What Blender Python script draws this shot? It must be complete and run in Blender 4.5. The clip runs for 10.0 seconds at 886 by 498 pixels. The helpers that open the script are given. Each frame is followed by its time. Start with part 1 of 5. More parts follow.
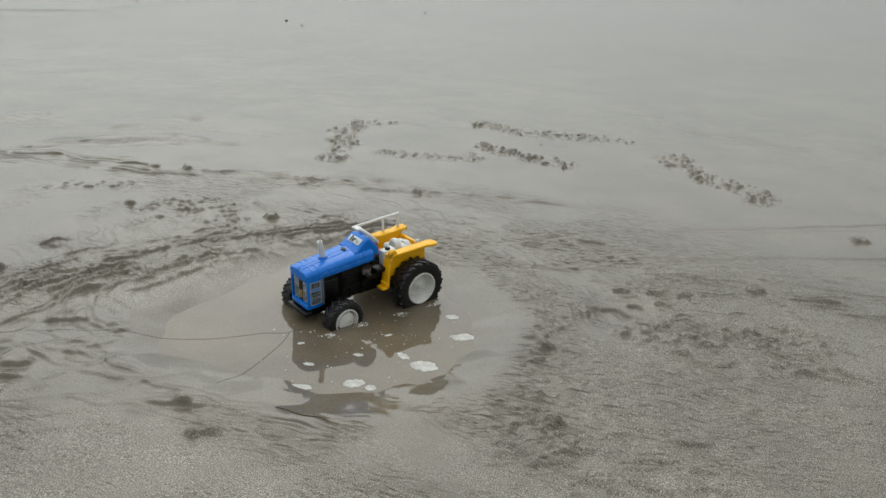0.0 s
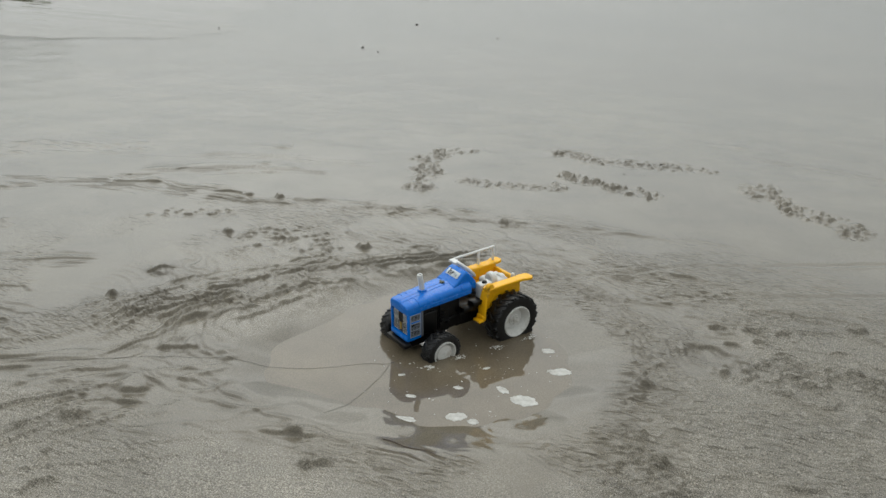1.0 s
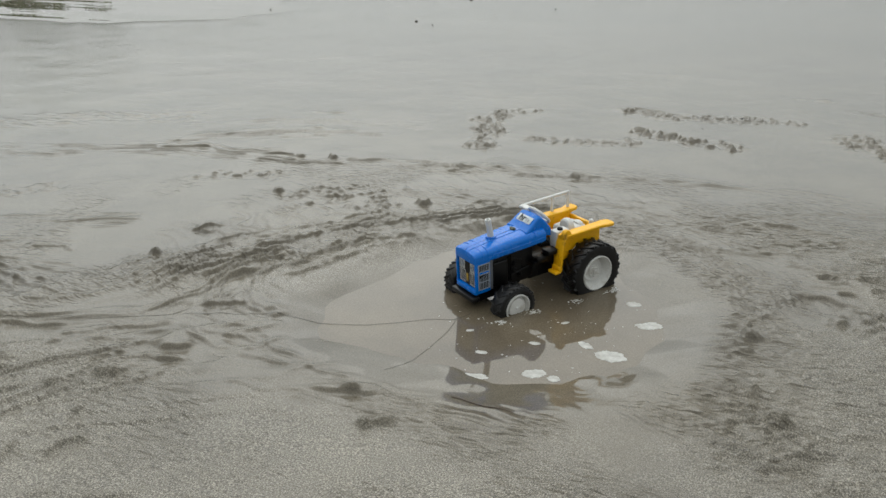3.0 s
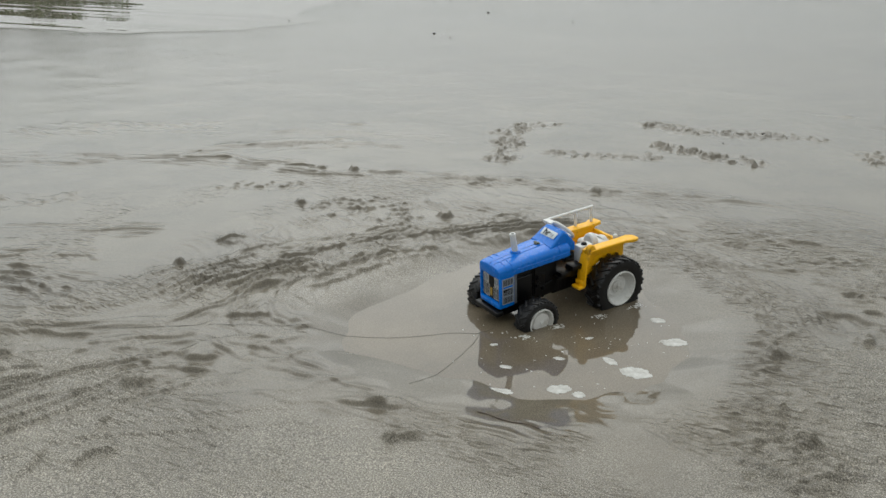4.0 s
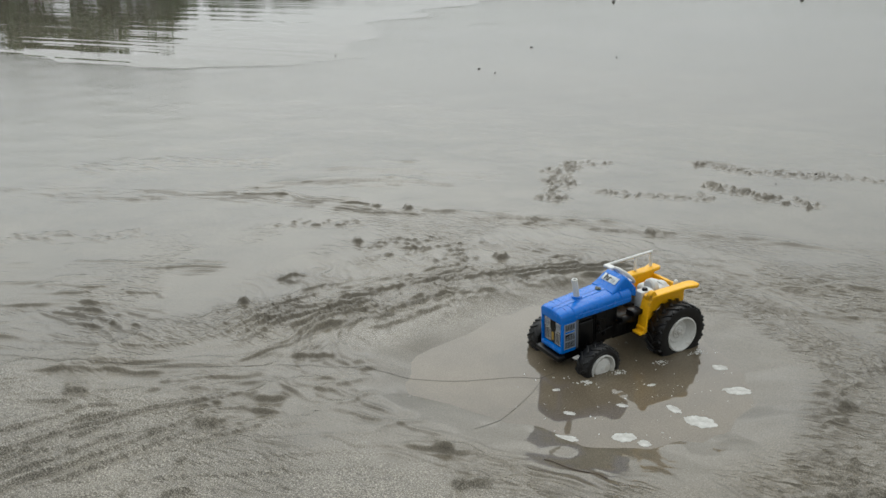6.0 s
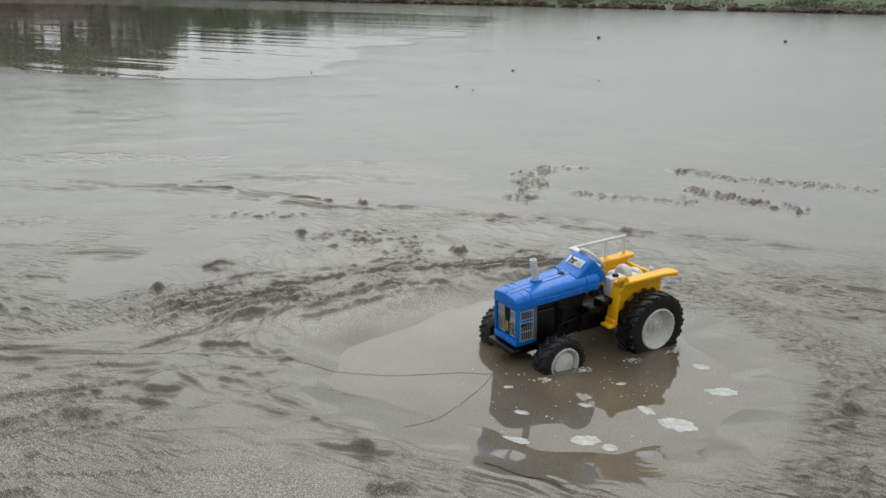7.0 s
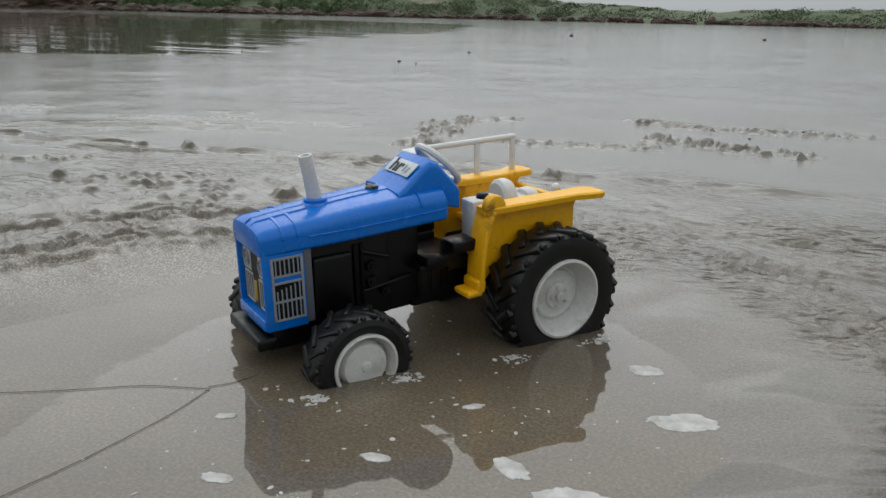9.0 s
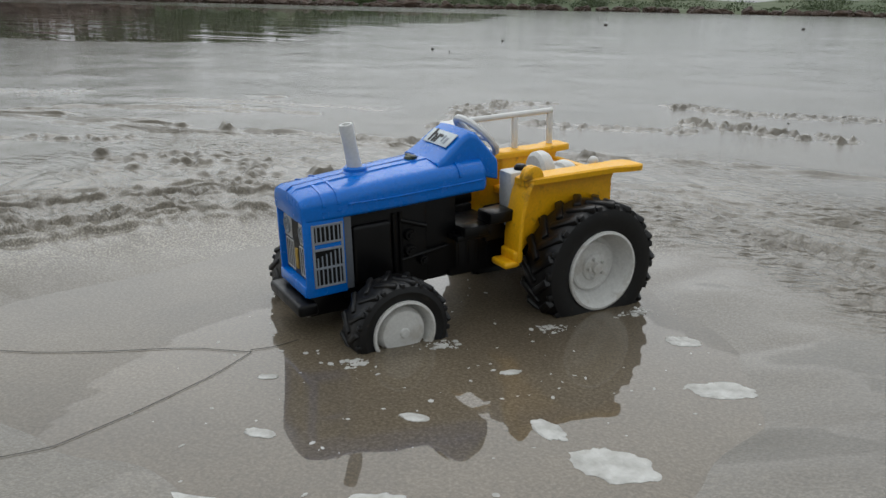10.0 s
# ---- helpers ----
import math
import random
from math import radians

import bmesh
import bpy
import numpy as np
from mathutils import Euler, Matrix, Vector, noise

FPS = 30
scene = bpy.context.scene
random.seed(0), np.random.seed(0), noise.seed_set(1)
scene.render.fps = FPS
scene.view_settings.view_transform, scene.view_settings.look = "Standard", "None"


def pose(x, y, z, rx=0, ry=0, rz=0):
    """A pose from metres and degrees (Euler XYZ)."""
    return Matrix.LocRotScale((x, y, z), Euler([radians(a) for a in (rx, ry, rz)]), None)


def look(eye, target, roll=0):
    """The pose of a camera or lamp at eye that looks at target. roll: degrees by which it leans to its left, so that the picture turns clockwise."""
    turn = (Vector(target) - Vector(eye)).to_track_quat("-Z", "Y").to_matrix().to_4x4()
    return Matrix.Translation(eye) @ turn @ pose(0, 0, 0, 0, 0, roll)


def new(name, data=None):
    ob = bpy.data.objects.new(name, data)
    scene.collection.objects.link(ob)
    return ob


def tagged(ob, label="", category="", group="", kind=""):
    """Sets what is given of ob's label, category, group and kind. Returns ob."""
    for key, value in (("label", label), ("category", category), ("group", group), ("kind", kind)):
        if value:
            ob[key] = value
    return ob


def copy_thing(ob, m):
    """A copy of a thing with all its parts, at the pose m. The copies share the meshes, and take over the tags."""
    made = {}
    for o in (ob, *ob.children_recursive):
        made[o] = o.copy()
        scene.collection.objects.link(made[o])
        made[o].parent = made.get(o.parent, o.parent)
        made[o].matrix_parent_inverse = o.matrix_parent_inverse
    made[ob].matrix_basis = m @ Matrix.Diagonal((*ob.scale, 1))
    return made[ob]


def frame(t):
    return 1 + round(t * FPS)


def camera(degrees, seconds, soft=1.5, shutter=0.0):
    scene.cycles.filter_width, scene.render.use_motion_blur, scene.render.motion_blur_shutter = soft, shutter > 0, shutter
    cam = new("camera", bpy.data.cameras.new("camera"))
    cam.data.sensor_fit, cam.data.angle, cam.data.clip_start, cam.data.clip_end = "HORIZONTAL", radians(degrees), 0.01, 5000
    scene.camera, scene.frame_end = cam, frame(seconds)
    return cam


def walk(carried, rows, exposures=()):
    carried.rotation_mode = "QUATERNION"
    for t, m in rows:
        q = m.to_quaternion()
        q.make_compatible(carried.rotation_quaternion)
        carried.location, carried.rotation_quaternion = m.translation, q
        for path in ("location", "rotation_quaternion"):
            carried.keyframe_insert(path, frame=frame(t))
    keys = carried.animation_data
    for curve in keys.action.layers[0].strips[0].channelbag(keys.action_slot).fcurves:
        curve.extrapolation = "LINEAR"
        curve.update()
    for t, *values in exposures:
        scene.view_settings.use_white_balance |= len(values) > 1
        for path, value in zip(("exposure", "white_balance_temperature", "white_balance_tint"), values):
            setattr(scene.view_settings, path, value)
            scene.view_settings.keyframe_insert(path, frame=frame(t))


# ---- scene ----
cam = camera(56.2, 10.0)
PATH = [
    (0, (0.738, 0.402, 0.457), (0.238, 2.179, -0.313), 3.1),
    (0.5, (0.715, 0.39, 0.473), (0.134, 2.151, -0.276), 2.4),
    (1, (0.695, 0.38, 0.477), (0.053, 2.127, -0.256), 2.2),
    (1.5, (0.689, 0.384, 0.46), (0.029, 2.121, -0.28), 1.4),
    (2, (0.673, 0.413, 0.423), (-0.039, 2.122, -0.334), 0.5),
    (3.5, (0.65, 0.45, 0.385), (-0.126, 2.136, -0.359), -0.4),
    (4, (0.643, 0.442, 0.391), (-0.151, 2.128, -0.335), -0.1),
    (4.5, (0.636, 0.434, 0.395), (-0.175, 2.12, -0.313), 0.1),
    (5, (0.626, 0.43, 0.405), (-0.218, 2.112, -0.274), 0.0),
    (5.5, (0.621, 0.424, 0.412), (-0.255, 2.095, -0.252), -0.3),
    (5.7, (0.619, 0.422, 0.413), (-0.262, 2.091, -0.249), -0.4),
    (6.8, (0.621, 0.477, 0.353), (-0.24, 2.16, -0.297), 0.3),
    (7, (0.61, 0.535, 0.311), (-0.251, 2.247, -0.261), 1.2),
    (7.5, (0.6, 0.688, 0.205), (-0.304, 2.4, -0.3), 2.6),
    (8, (0.58, 0.807, 0.161), (-0.28, 2.539, -0.35), 2.0),
    (8.5, (0.575, 0.888, 0.15), (-0.272, 2.617, -0.391), 1.1),
    (9, (0.575, 0.913, 0.147), (-0.252, 2.653, -0.392), 1.3),
    (9.5, (0.584, 0.92, 0.138), (-0.262, 2.652, -0.396), 0.9),
    (10, (0.575, 0.906, 0.138), (-0.315, 2.607, -0.423), 1.2),
]
walk(cam, [(t, look(eye, target, roll)) for t, eye, target, roll in PATH],
     [(0.0, 0.0, 6500, 6), (6.8, 0.03, 6400, 7), (8.5, -0.15, 6300, 9), (10.0, -0.15, 6300, 9)])

# ---------------------------------------------------------------- world and light
world = bpy.data.worlds.new("overcast_sky")
scene.world = world
world.use_nodes = True
wn, wl = world.node_tree.nodes, world.node_tree.links
wn.clear()
w_out = wn.new("ShaderNodeOutputWorld")
w_bg = wn.new("ShaderNodeBackground")
w_sky = wn.new("ShaderNodeTexSky")
w_sky.sky_type = "NISHITA"
w_sky.sun_disc = False
w_sky.sun_elevation = radians(52)
w_sky.sun_rotation = radians(-30)
w_sky.dust_density = 4.0
w_hue = wn.new("ShaderNodeHueSaturation")
w_hue.inputs["Saturation"].default_value = 0.10
w_mix = wn.new("ShaderNodeMix")
w_mix.data_type = "RGBA"
w_mix.inputs[0].default_value = 0.78
w_mix.inputs[7].default_value = (6.42, 6.66, 6.72, 1)
wl.new(w_sky.outputs[0], w_hue.inputs["Color"])
wl.new(w_hue.outputs[0], w_mix.inputs[6])
# a cloud layer: about three times as bright overhead as at the horizon
w_co = wn.new("ShaderNodeTexCoord")
w_sep = wn.new("ShaderNodeSeparateXYZ")
w_up = wn.new("ShaderNodeValToRGB")
w_up.color_ramp.interpolation = "EASE"
for k, (at, v) in enumerate(((0.0, 0.335), (0.10, 0.385), (0.36, 0.74), (1.0, 0.97))):
    e = w_up.color_ramp.elements[k] if k < 2 else w_up.color_ramp.elements.new(at)
    e.position, e.color = at, (v, v, v, 1)
w_gain = wn.new("ShaderNodeMath")
w_gain.operation = "MULTIPLY"
w_gain.inputs[1].default_value = 2.5
w_mul = wn.new("ShaderNodeVectorMath")
w_mul.operation = "SCALE"
wl.new(w_co.outputs["Generated"], w_sep.inputs[0])
wl.new(w_sep.outputs["Z"], w_up.inputs["Fac"])
wl.new(w_up.outputs[0], w_gain.inputs[0])
wl.new(w_mix.outputs[2], w_mul.inputs[0])
# the cloud is thinner towards the sun's side
w_side = wn.new("ShaderNodeMapRange")
w_side.inputs["From Min"].default_value = 0.0
w_side.inputs["To Min"].default_value = 0.72
w_side.inputs["To Max"].default_value = 1.12
w_dir = wn.new("ShaderNodeVectorMath")
w_dir.operation = "DOT_PRODUCT"
w_dir.inputs[1].default_value = (-0.8, 0.6, 0.0)
w_both = wn.new("ShaderNodeMath")
w_both.operation = "MULTIPLY"
wl.new(w_co.outputs["Generated"], w_dir.inputs[0])
wl.new(w_dir.outputs["Value"], w_side.inputs["Value"])
wl.new(w_gain.outputs[0], w_both.inputs[0])
wl.new(w_side.outputs[0], w_both.inputs[1])
wl.new(w_both.outputs[0], w_mul.inputs["Scale"])
wl.new(w_mul.outputs[0], w_bg.inputs["Color"])
w_bg.inputs["Strength"].default_value = 0.10
wl.new(w_bg.outputs[0], w_out.inputs["Surface"])

sun = new("sun", bpy.data.lights.new("sun", "SUN"))
sun.data.energy = 0.55
sun.data.angle = radians(70)
sun.data.color = (1.0, 0.97, 0.93)
sun.matrix_world = look((-3, 6, 9), (0, 0, 0))

WATER = -0.0098


# ---------------------------------------------------------------- materials
def material(name):
    m = bpy.data.materials.new(name)
    m.use_nodes = True
    n = m.node_tree.nodes
    return m, n, m.node_tree.links, n["Principled BSDF"]


def coords(n, l, scale=(1, 1, 1), source="Object", rot=(0, 0, 0)):
    c = n.new("ShaderNodeTexCoord")
    mp = n.new("ShaderNodeMapping")
    mp.inputs["Scale"].default_value = scale
    mp.inputs["Rotation"].default_value = rot
    l.new(c.outputs[source], mp.inputs["Vector"])
    return mp.outputs["Vector"]


def noise_tex(n, l, vec, scale, detail=3.0, rough=0.55):
    t = n.new("ShaderNodeTexNoise")
    t.inputs["Scale"].default_value = scale
    t.inputs["Detail"].default_value = detail
    t.inputs["Roughness"].default_value = rough
    l.new(vec, t.inputs["Vector"])
    return t.outputs["Fac"]


def ramp(n, l, fac, stops):
    r = n.new("ShaderNodeValToRGB")
    e = r.color_ramp.elements
    while len(e) < len(stops):
        e.new(0.5)
    for k, (p, c) in enumerate(stops):
        e[k].position = p
        e[k].color = c if len(c) == 4 else (*c, 1)
    l.new(fac, r.inputs["Fac"])
    return r.outputs["Color"]


def span(n, l, val, a, b, c, d):
    r = n.new("ShaderNodeMapRange")
    r.interpolation_type = "SMOOTHSTEP"
    for k, v in zip(("From Min", "From Max", "To Min", "To Max"), (a, b, c, d)):
        r.inputs[k].default_value = v
    l.new(val, r.inputs["Value"])
    return r.outputs["Result"]


def maths(n, l, op, a, b):
    r = n.new("ShaderNodeMath")
    r.operation = op
    for k, v in ((0, a), (1, b)):
        if isinstance(v, (int, float)):
            r.inputs[k].default_value = v
        else:
            l.new(v, r.inputs[k])
    return r.outputs[0]


def mix_col(n, l, fac, a, b, mode="MIX"):
    r = n.new("ShaderNodeMix")
    r.data_type = "RGBA"
    r.blend_type = mode
    for k, v in ((0, fac), (6, a), (7, b)):
        if isinstance(v, (int, float)):
            r.inputs[k].default_value = v
        elif isinstance(v, tuple):
            r.inputs[k].default_value = v if len(v) == 4 else (*v, 1)
        else:
            l.new(v, r.inputs[k])
    return r.outputs[2]


def bump(n, l, height, strength, distance, normal=None):
    b = n.new("ShaderNodeBump")
    b.inputs["Strength"].default_value = strength
    b.inputs["Distance"].default_value = distance
    l.new(height, b.inputs["Height"])
    if normal is not None:
        l.new(normal, b.inputs["Normal"])
    return b.outputs["Normal"]


def wet_sand():
    m, n, l, p = material("wet_sand")
    vec = coords(n, l)
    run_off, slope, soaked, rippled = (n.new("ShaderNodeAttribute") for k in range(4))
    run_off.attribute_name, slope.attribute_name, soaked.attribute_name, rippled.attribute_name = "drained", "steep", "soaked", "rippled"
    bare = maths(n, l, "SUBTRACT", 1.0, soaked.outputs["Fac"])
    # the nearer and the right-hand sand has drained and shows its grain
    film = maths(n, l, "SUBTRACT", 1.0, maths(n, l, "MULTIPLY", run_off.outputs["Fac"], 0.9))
    grain = noise_tex(n, l, vec, 800.0, 2.0, 0.7)
    grain_b = noise_tex(n, l, vec, 230.0, 3.0, 0.6)
    patch = noise_tex(n, l, vec, 7.0, 4.0)
    big = noise_tex(n, l, vec, 1.1, 3.0)
    col = ramp(n, l, grain, [(0.32, (0.060, 0.053, 0.042)), (0.5, (0.160, 0.145, 0.118)), (0.66, (0.385, 0.355, 0.300))])
    wetc = ramp(n, l, grain, [(0.30, (0.068, 0.057, 0.041)), (0.5, (0.108, 0.093, 0.069)), (0.72, (0.170, 0.149, 0.115))])
    c1 = mix_col(n, l, film, col, wetc)
    tone = ramp(n, l, maths(n, l, "ADD", maths(n, l, "MULTIPLY", big, 0.5), maths(n, l, "MULTIPLY", patch, 0.5)), [(0.38, (0.80, 0.79, 0.78)), (0.62, (1.18, 1.17, 1.15))])
    l.new(mix_col(n, l, 1.0, c1, tone, "MULTIPLY"), p.inputs["Base Color"])
    p.inputs["Roughness"].default_value = 0.6
    p.inputs["Specular IOR Level"].default_value = 0.1
    wrinkle = noise_tex(n, l, coords(n, l, (1.0, 2.2, 1.0), rot=(0, 0, radians(20))), 62.0, 3.0, 0.6)
    raised = maths(n, l, "SUBTRACT", 1.0, film)
    hgt = maths(n, l, "ADD", maths(n, l, "ADD", maths(n, l, "MULTIPLY", grain, 0.9), grain_b), maths(n, l, "MULTIPLY", maths(n, l, "MULTIPLY", wrinkle, raised), 4.5))
    b = n.new("ShaderNodeBump")
    b.inputs["Distance"].default_value = 0.0016
    l.new(hgt, b.inputs["Height"])
    l.new(span(n, l, film, 0.0, 1.0, 0.75, 0.25), b.inputs["Strength"])
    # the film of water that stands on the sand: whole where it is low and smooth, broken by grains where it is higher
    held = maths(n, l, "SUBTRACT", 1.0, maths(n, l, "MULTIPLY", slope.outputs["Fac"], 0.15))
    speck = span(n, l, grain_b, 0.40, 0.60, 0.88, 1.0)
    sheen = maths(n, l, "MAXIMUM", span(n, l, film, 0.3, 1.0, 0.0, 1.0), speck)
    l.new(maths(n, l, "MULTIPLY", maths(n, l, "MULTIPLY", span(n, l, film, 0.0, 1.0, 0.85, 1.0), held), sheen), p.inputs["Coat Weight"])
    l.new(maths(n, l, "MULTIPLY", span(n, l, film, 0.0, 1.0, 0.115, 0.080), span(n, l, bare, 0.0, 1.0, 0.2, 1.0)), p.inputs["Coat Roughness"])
    p.inputs["Coat IOR"].default_value = 1.43
    streak = noise_tex(n, l, coords(n, l, (1.0, 3.5, 1.0), rot=(0, 0, radians(12))), 3.0, 5.0)
    # ripple marks a few millimetres high, crest behind crest, and the grains that stand out of the film
    marks = noise_tex(n, l, coords(n, l, (1.0, 2.6, 1.0), rot=(0, 0, radians(14))), 34.0, 2.0, 0.5)
    crests = maths(n, l, "SUBTRACT", 1.0, maths(n, l, "ABSOLUTE", maths(n, l, "MULTIPLY", maths(n, l, "SUBTRACT", marks, 0.5), 5.0), 0.0))
    crests = maths(n, l, "MULTIPLY", crests, rippled.outputs["Fac"])
    cb = n.new("ShaderNodeBump")
    cb.inputs["Distance"].default_value = 0.0016
    l.new(maths(n, l, "MULTIPLY", span(n, l, film, 0.0, 1.0, 0.50, 0.13), span(n, l, bare, 0.0, 1.0, 0.1, 1.0)), cb.inputs["Strength"])
    l.new(maths(n, l, "ADD", maths(n, l, "MULTIPLY", streak, 1.2), maths(n, l, "MULTIPLY", hgt, 0.6)), cb.inputs["Height"])
    cr = n.new("ShaderNodeBump")
    cr.inputs["Distance"].default_value = 0.0022
    cr.inputs["Strength"].default_value = 1.0
    l.new(crests, cr.inputs["Height"])
    l.new(cb.outputs["Normal"], cr.inputs["Normal"])
    l.new(cr.outputs["Normal"], p.inputs["Coat Normal"])
    base_cr = n.new("ShaderNodeBump")
    base_cr.inputs["Distance"].default_value = 0.0022
    base_cr.inputs["Strength"].default_value = 1.0
    l.new(crests, base_cr.inputs["Height"])
    l.new(b.outputs["Normal"], base_cr.inputs["Normal"])
    l.new(base_cr.outputs["Normal"], p.inputs["Normal"])
    return m


def shallow_water(name, ripple_scale, ripple, gloss):
    """A few millimetres of clear water over sand: the sand's grain below, a smooth reflecting coat above."""
    m, n, l, p = material(name)
    vec = coords(n, l)
    grain = noise_tex(n, l, vec, 700.0, 2.0, 0.7)
    patch = noise_tex(n, l, vec, 9.0, 5.0)
    base = ramp(n, l, grain, [(0.30, (0.076, 0.060, 0.040)), (0.5, (0.113, 0.091, 0.062)), (0.72, (0.168, 0.139, 0.099))])
    tone = ramp(n, l, patch, [(0.35, (0.80, 0.79, 0.78)), (0.65, (1.15, 1.14, 1.12))])
    l.new(mix_col(n, l, 1.0, base, tone, "MULTIPLY"), p.inputs["Base Color"])
    p.inputs["Roughness"].default_value = 0.6
    p.inputs["Specular IOR Level"].default_value = 0.1
    p.inputs["Coat Weight"].default_value = 1.0
    p.inputs["Coat Roughness"].default_value = gloss
    p.inputs["Coat IOR"].default_value = 1.43
    h = noise_tex(n, l, coords(n, l, ripple_scale, rot=(0, 0, radians(-20))), 1.0, 3.0)
    l.new(bump(n, l, h, 1.0, ripple), p.inputs["Coat Normal"])
    return m


def plastic(name, base, rough=0.32, dirt=0.25, dirt_col=(0.20, 0.16, 0.11), scale=90.0, low=0.56, ior=1.46):
    m, n, l, p = material(name)
    vec = coords(n, l)
    d = noise_tex(n, l, vec, scale, 5.0, 0.65)
    f = noise_tex(n, l, vec, scale * 9, 3.0)
    mask = maths(n, l, "MULTIPLY", span(n, l, d, low, low + 0.16, 0.0, 1.0), dirt)
    shade = mix_col(n, l, 1.0, base, ramp(n, l, f, [(0.3, (0.90, 0.90, 0.90)), (0.7, (1.06, 1.06, 1.06))]), "MULTIPLY")
    l.new(mix_col(n, l, mask, shade, dirt_col), p.inputs["Base Color"])
    l.new(span(n, l, d, 0.35, 0.75, rough, min(0.9, rough + 0.25)), p.inputs["Roughness"])
    p.inputs["IOR"].default_value = ior
    l.new(bump(n, l, maths(n, l, "ADD", d, maths(n, l, "MULTIPLY", f, 0.3)), 0.16, 0.0005), p.inputs["Normal"])
    return m


def simple_rough(name, stops, scale, rough, bump_d, detail=5.0):
    m, n, l, p = material(name)
    vec = coords(n, l)
    a = noise_tex(n, l, vec, scale, detail, 0.6)
    b = noise_tex(n, l, vec, scale * 6, 4.0, 0.6)
    s = maths(n, l, "ADD", maths(n, l, "MULTIPLY", a, 0.65), maths(n, l, "MULTIPLY", b, 0.35))
    l.new(ramp(n, l, s, stops), p.inputs["Base Color"])
    p.inputs["Roughness"].default_value = rough
    l.new(bump(n, l, s, 0.8, bump_d), p.inputs["Normal"])
    return m


def foliage(name, dark, light):
    m, n, l, p = material(name)
    geo = n.new("ShaderNodeNewGeometry")
    l.new(ramp(n, l, geo.outputs["Random Per Island"], [(0.0, dark), (1.0, light)]), p.inputs["Base Color"])
    p.inputs["Roughness"].default_value = 0.6
    return m


def foam_material():
    m, n, l, p = material("sea_foam")
    vec = coords(n, l)
    v = n.new("ShaderNodeTexVoronoi")
    v.inputs["Scale"].default_value = 420.0
    l.new(vec, v.inputs["Vector"])
    a = noise_tex(n, l, vec, 120.0, 4.0)
    l.new(ramp(n, l, a, [(0.3, (0.30, 0.29, 0.265)), (0.65, (0.52, 0.515, 0.49))]), p.inputs["Base Color"])
    p.inputs["Roughness"].default_value = 0.55
    l.new(bump(n, l, maths(n, l, "ADD", v.outputs["Distance"], a), 0.6, 0.0010), p.inputs["Normal"])
    return m


SAND = wet_sand()
PUDDLE = shallow_water("puddle_water", (14, 14, 14), 0.0004, 0.012)
POOL = shallow_water("pool_water", (0.11, 3.0, 1.0), 0.0050, 0.012)
BLUE = plastic("blue_plastic", (0.0004, 0.150, 0.60), 0.14, 0.08)
BLUE_DARK = plastic("blue_plastic_seam", (0.010, 0.085, 0.36), 0.4, 0.10)
YELLOW = plastic("yellow_plastic", (0.82, 0.42, 0.003), 0.36, 0.70, (0.10, 0.055, 0.02), 75.0, 0.57)
WHITE = plastic("white_plastic", (0.60, 0.60, 0.585), 0.40, 0.45, (0.33, 0.29, 0.23), 80.0, 0.54)
SCUFFED = plastic("scuffed_white", (0.66, 0.66, 0.645), 0.40, 0.85, (0.06, 0.052, 0.042), 120.0, 0.60)
RIM = plastic("white_rim", (0.60, 0.595, 0.57), 0.38, 0.42, (0.30, 0.255, 0.19), 70.0, 0.50)
GREY = plastic("printed_grey", (0.26, 0.29, 0.33), 0.45, 0.35)
SILVER = plastic("printed_silver", (0.50, 0.50, 0.48), 0.35, 0.35)
BLACK = plastic("black_plastic", (0.0020, 0.0020, 0.0024), 0.30, 0.05, (0.10, 0.085, 0.06), 110.0, 0.58, 1.33)
TYRE = plastic("black_tyre", (0.0025, 0.0025, 0.0030), 0.34, 0.22, (0.13, 0.105, 0.075), 150.0, 0.58)
PAPER = plastic("white_sticker", (0.55, 0.60, 0.62), 0.5, 0.30)
FOAM = foam_material()
LINE = plastic("dark_line", (0.05, 0.045, 0.035), 0.5, 0.2)
PEBBLE = simple_rough("pebble_stone", [(0.3, (0.02, 0.018, 0.015)), (0.7, (0.07, 0.06, 0.05))], 300.0, 0.6, 0.001)
SHELL = simple_rough("shell_white", [(0.3, (0.55, 0.53, 0.48)), (0.7, (0.75, 0.74, 0.70))], 300.0, 0.5, 0.001)
ROCK = simple_rough("shore_rock", [(0.3, (0.020, 0.012, 0.008)), (0.5, (0.055, 0.034, 0.022)), (0.75, (0.13, 0.086, 0.058))], 0.9, 0.8, 0.25)
DUNE = simple_rough("dune_ground", [(0.36, (0.060, 0.085, 0.036)), (0.56, (0.085, 0.105, 0.050)), (0.64, (0.17, 0.15, 0.105)), (0.8, (0.26, 0.22, 0.17))], 0.10, 0.9, 0.2)
LEAF = foliage("scrub_leaves", (0.066, 0.092, 0.040), (0.098, 0.130, 0.056))
LEAF_TREE = foliage("tree_leaves", (0.032, 0.056, 0.014), (0.090, 0.140, 0.040))
BARK = simple_rough("tree_bark", [(0.3, (0.04, 0.03, 0.022)), (0.7, (0.12, 0.09, 0.07))], 2.0, 0.9, 0.05)


# ---------------------------------------------------------------- mesh helpers
def finish(bm, smooth=True):
    bmesh.ops.recalc_face_normals(bm, faces=bm.faces)
    for f in bm.faces:
        f.smooth = smooth
    return bm


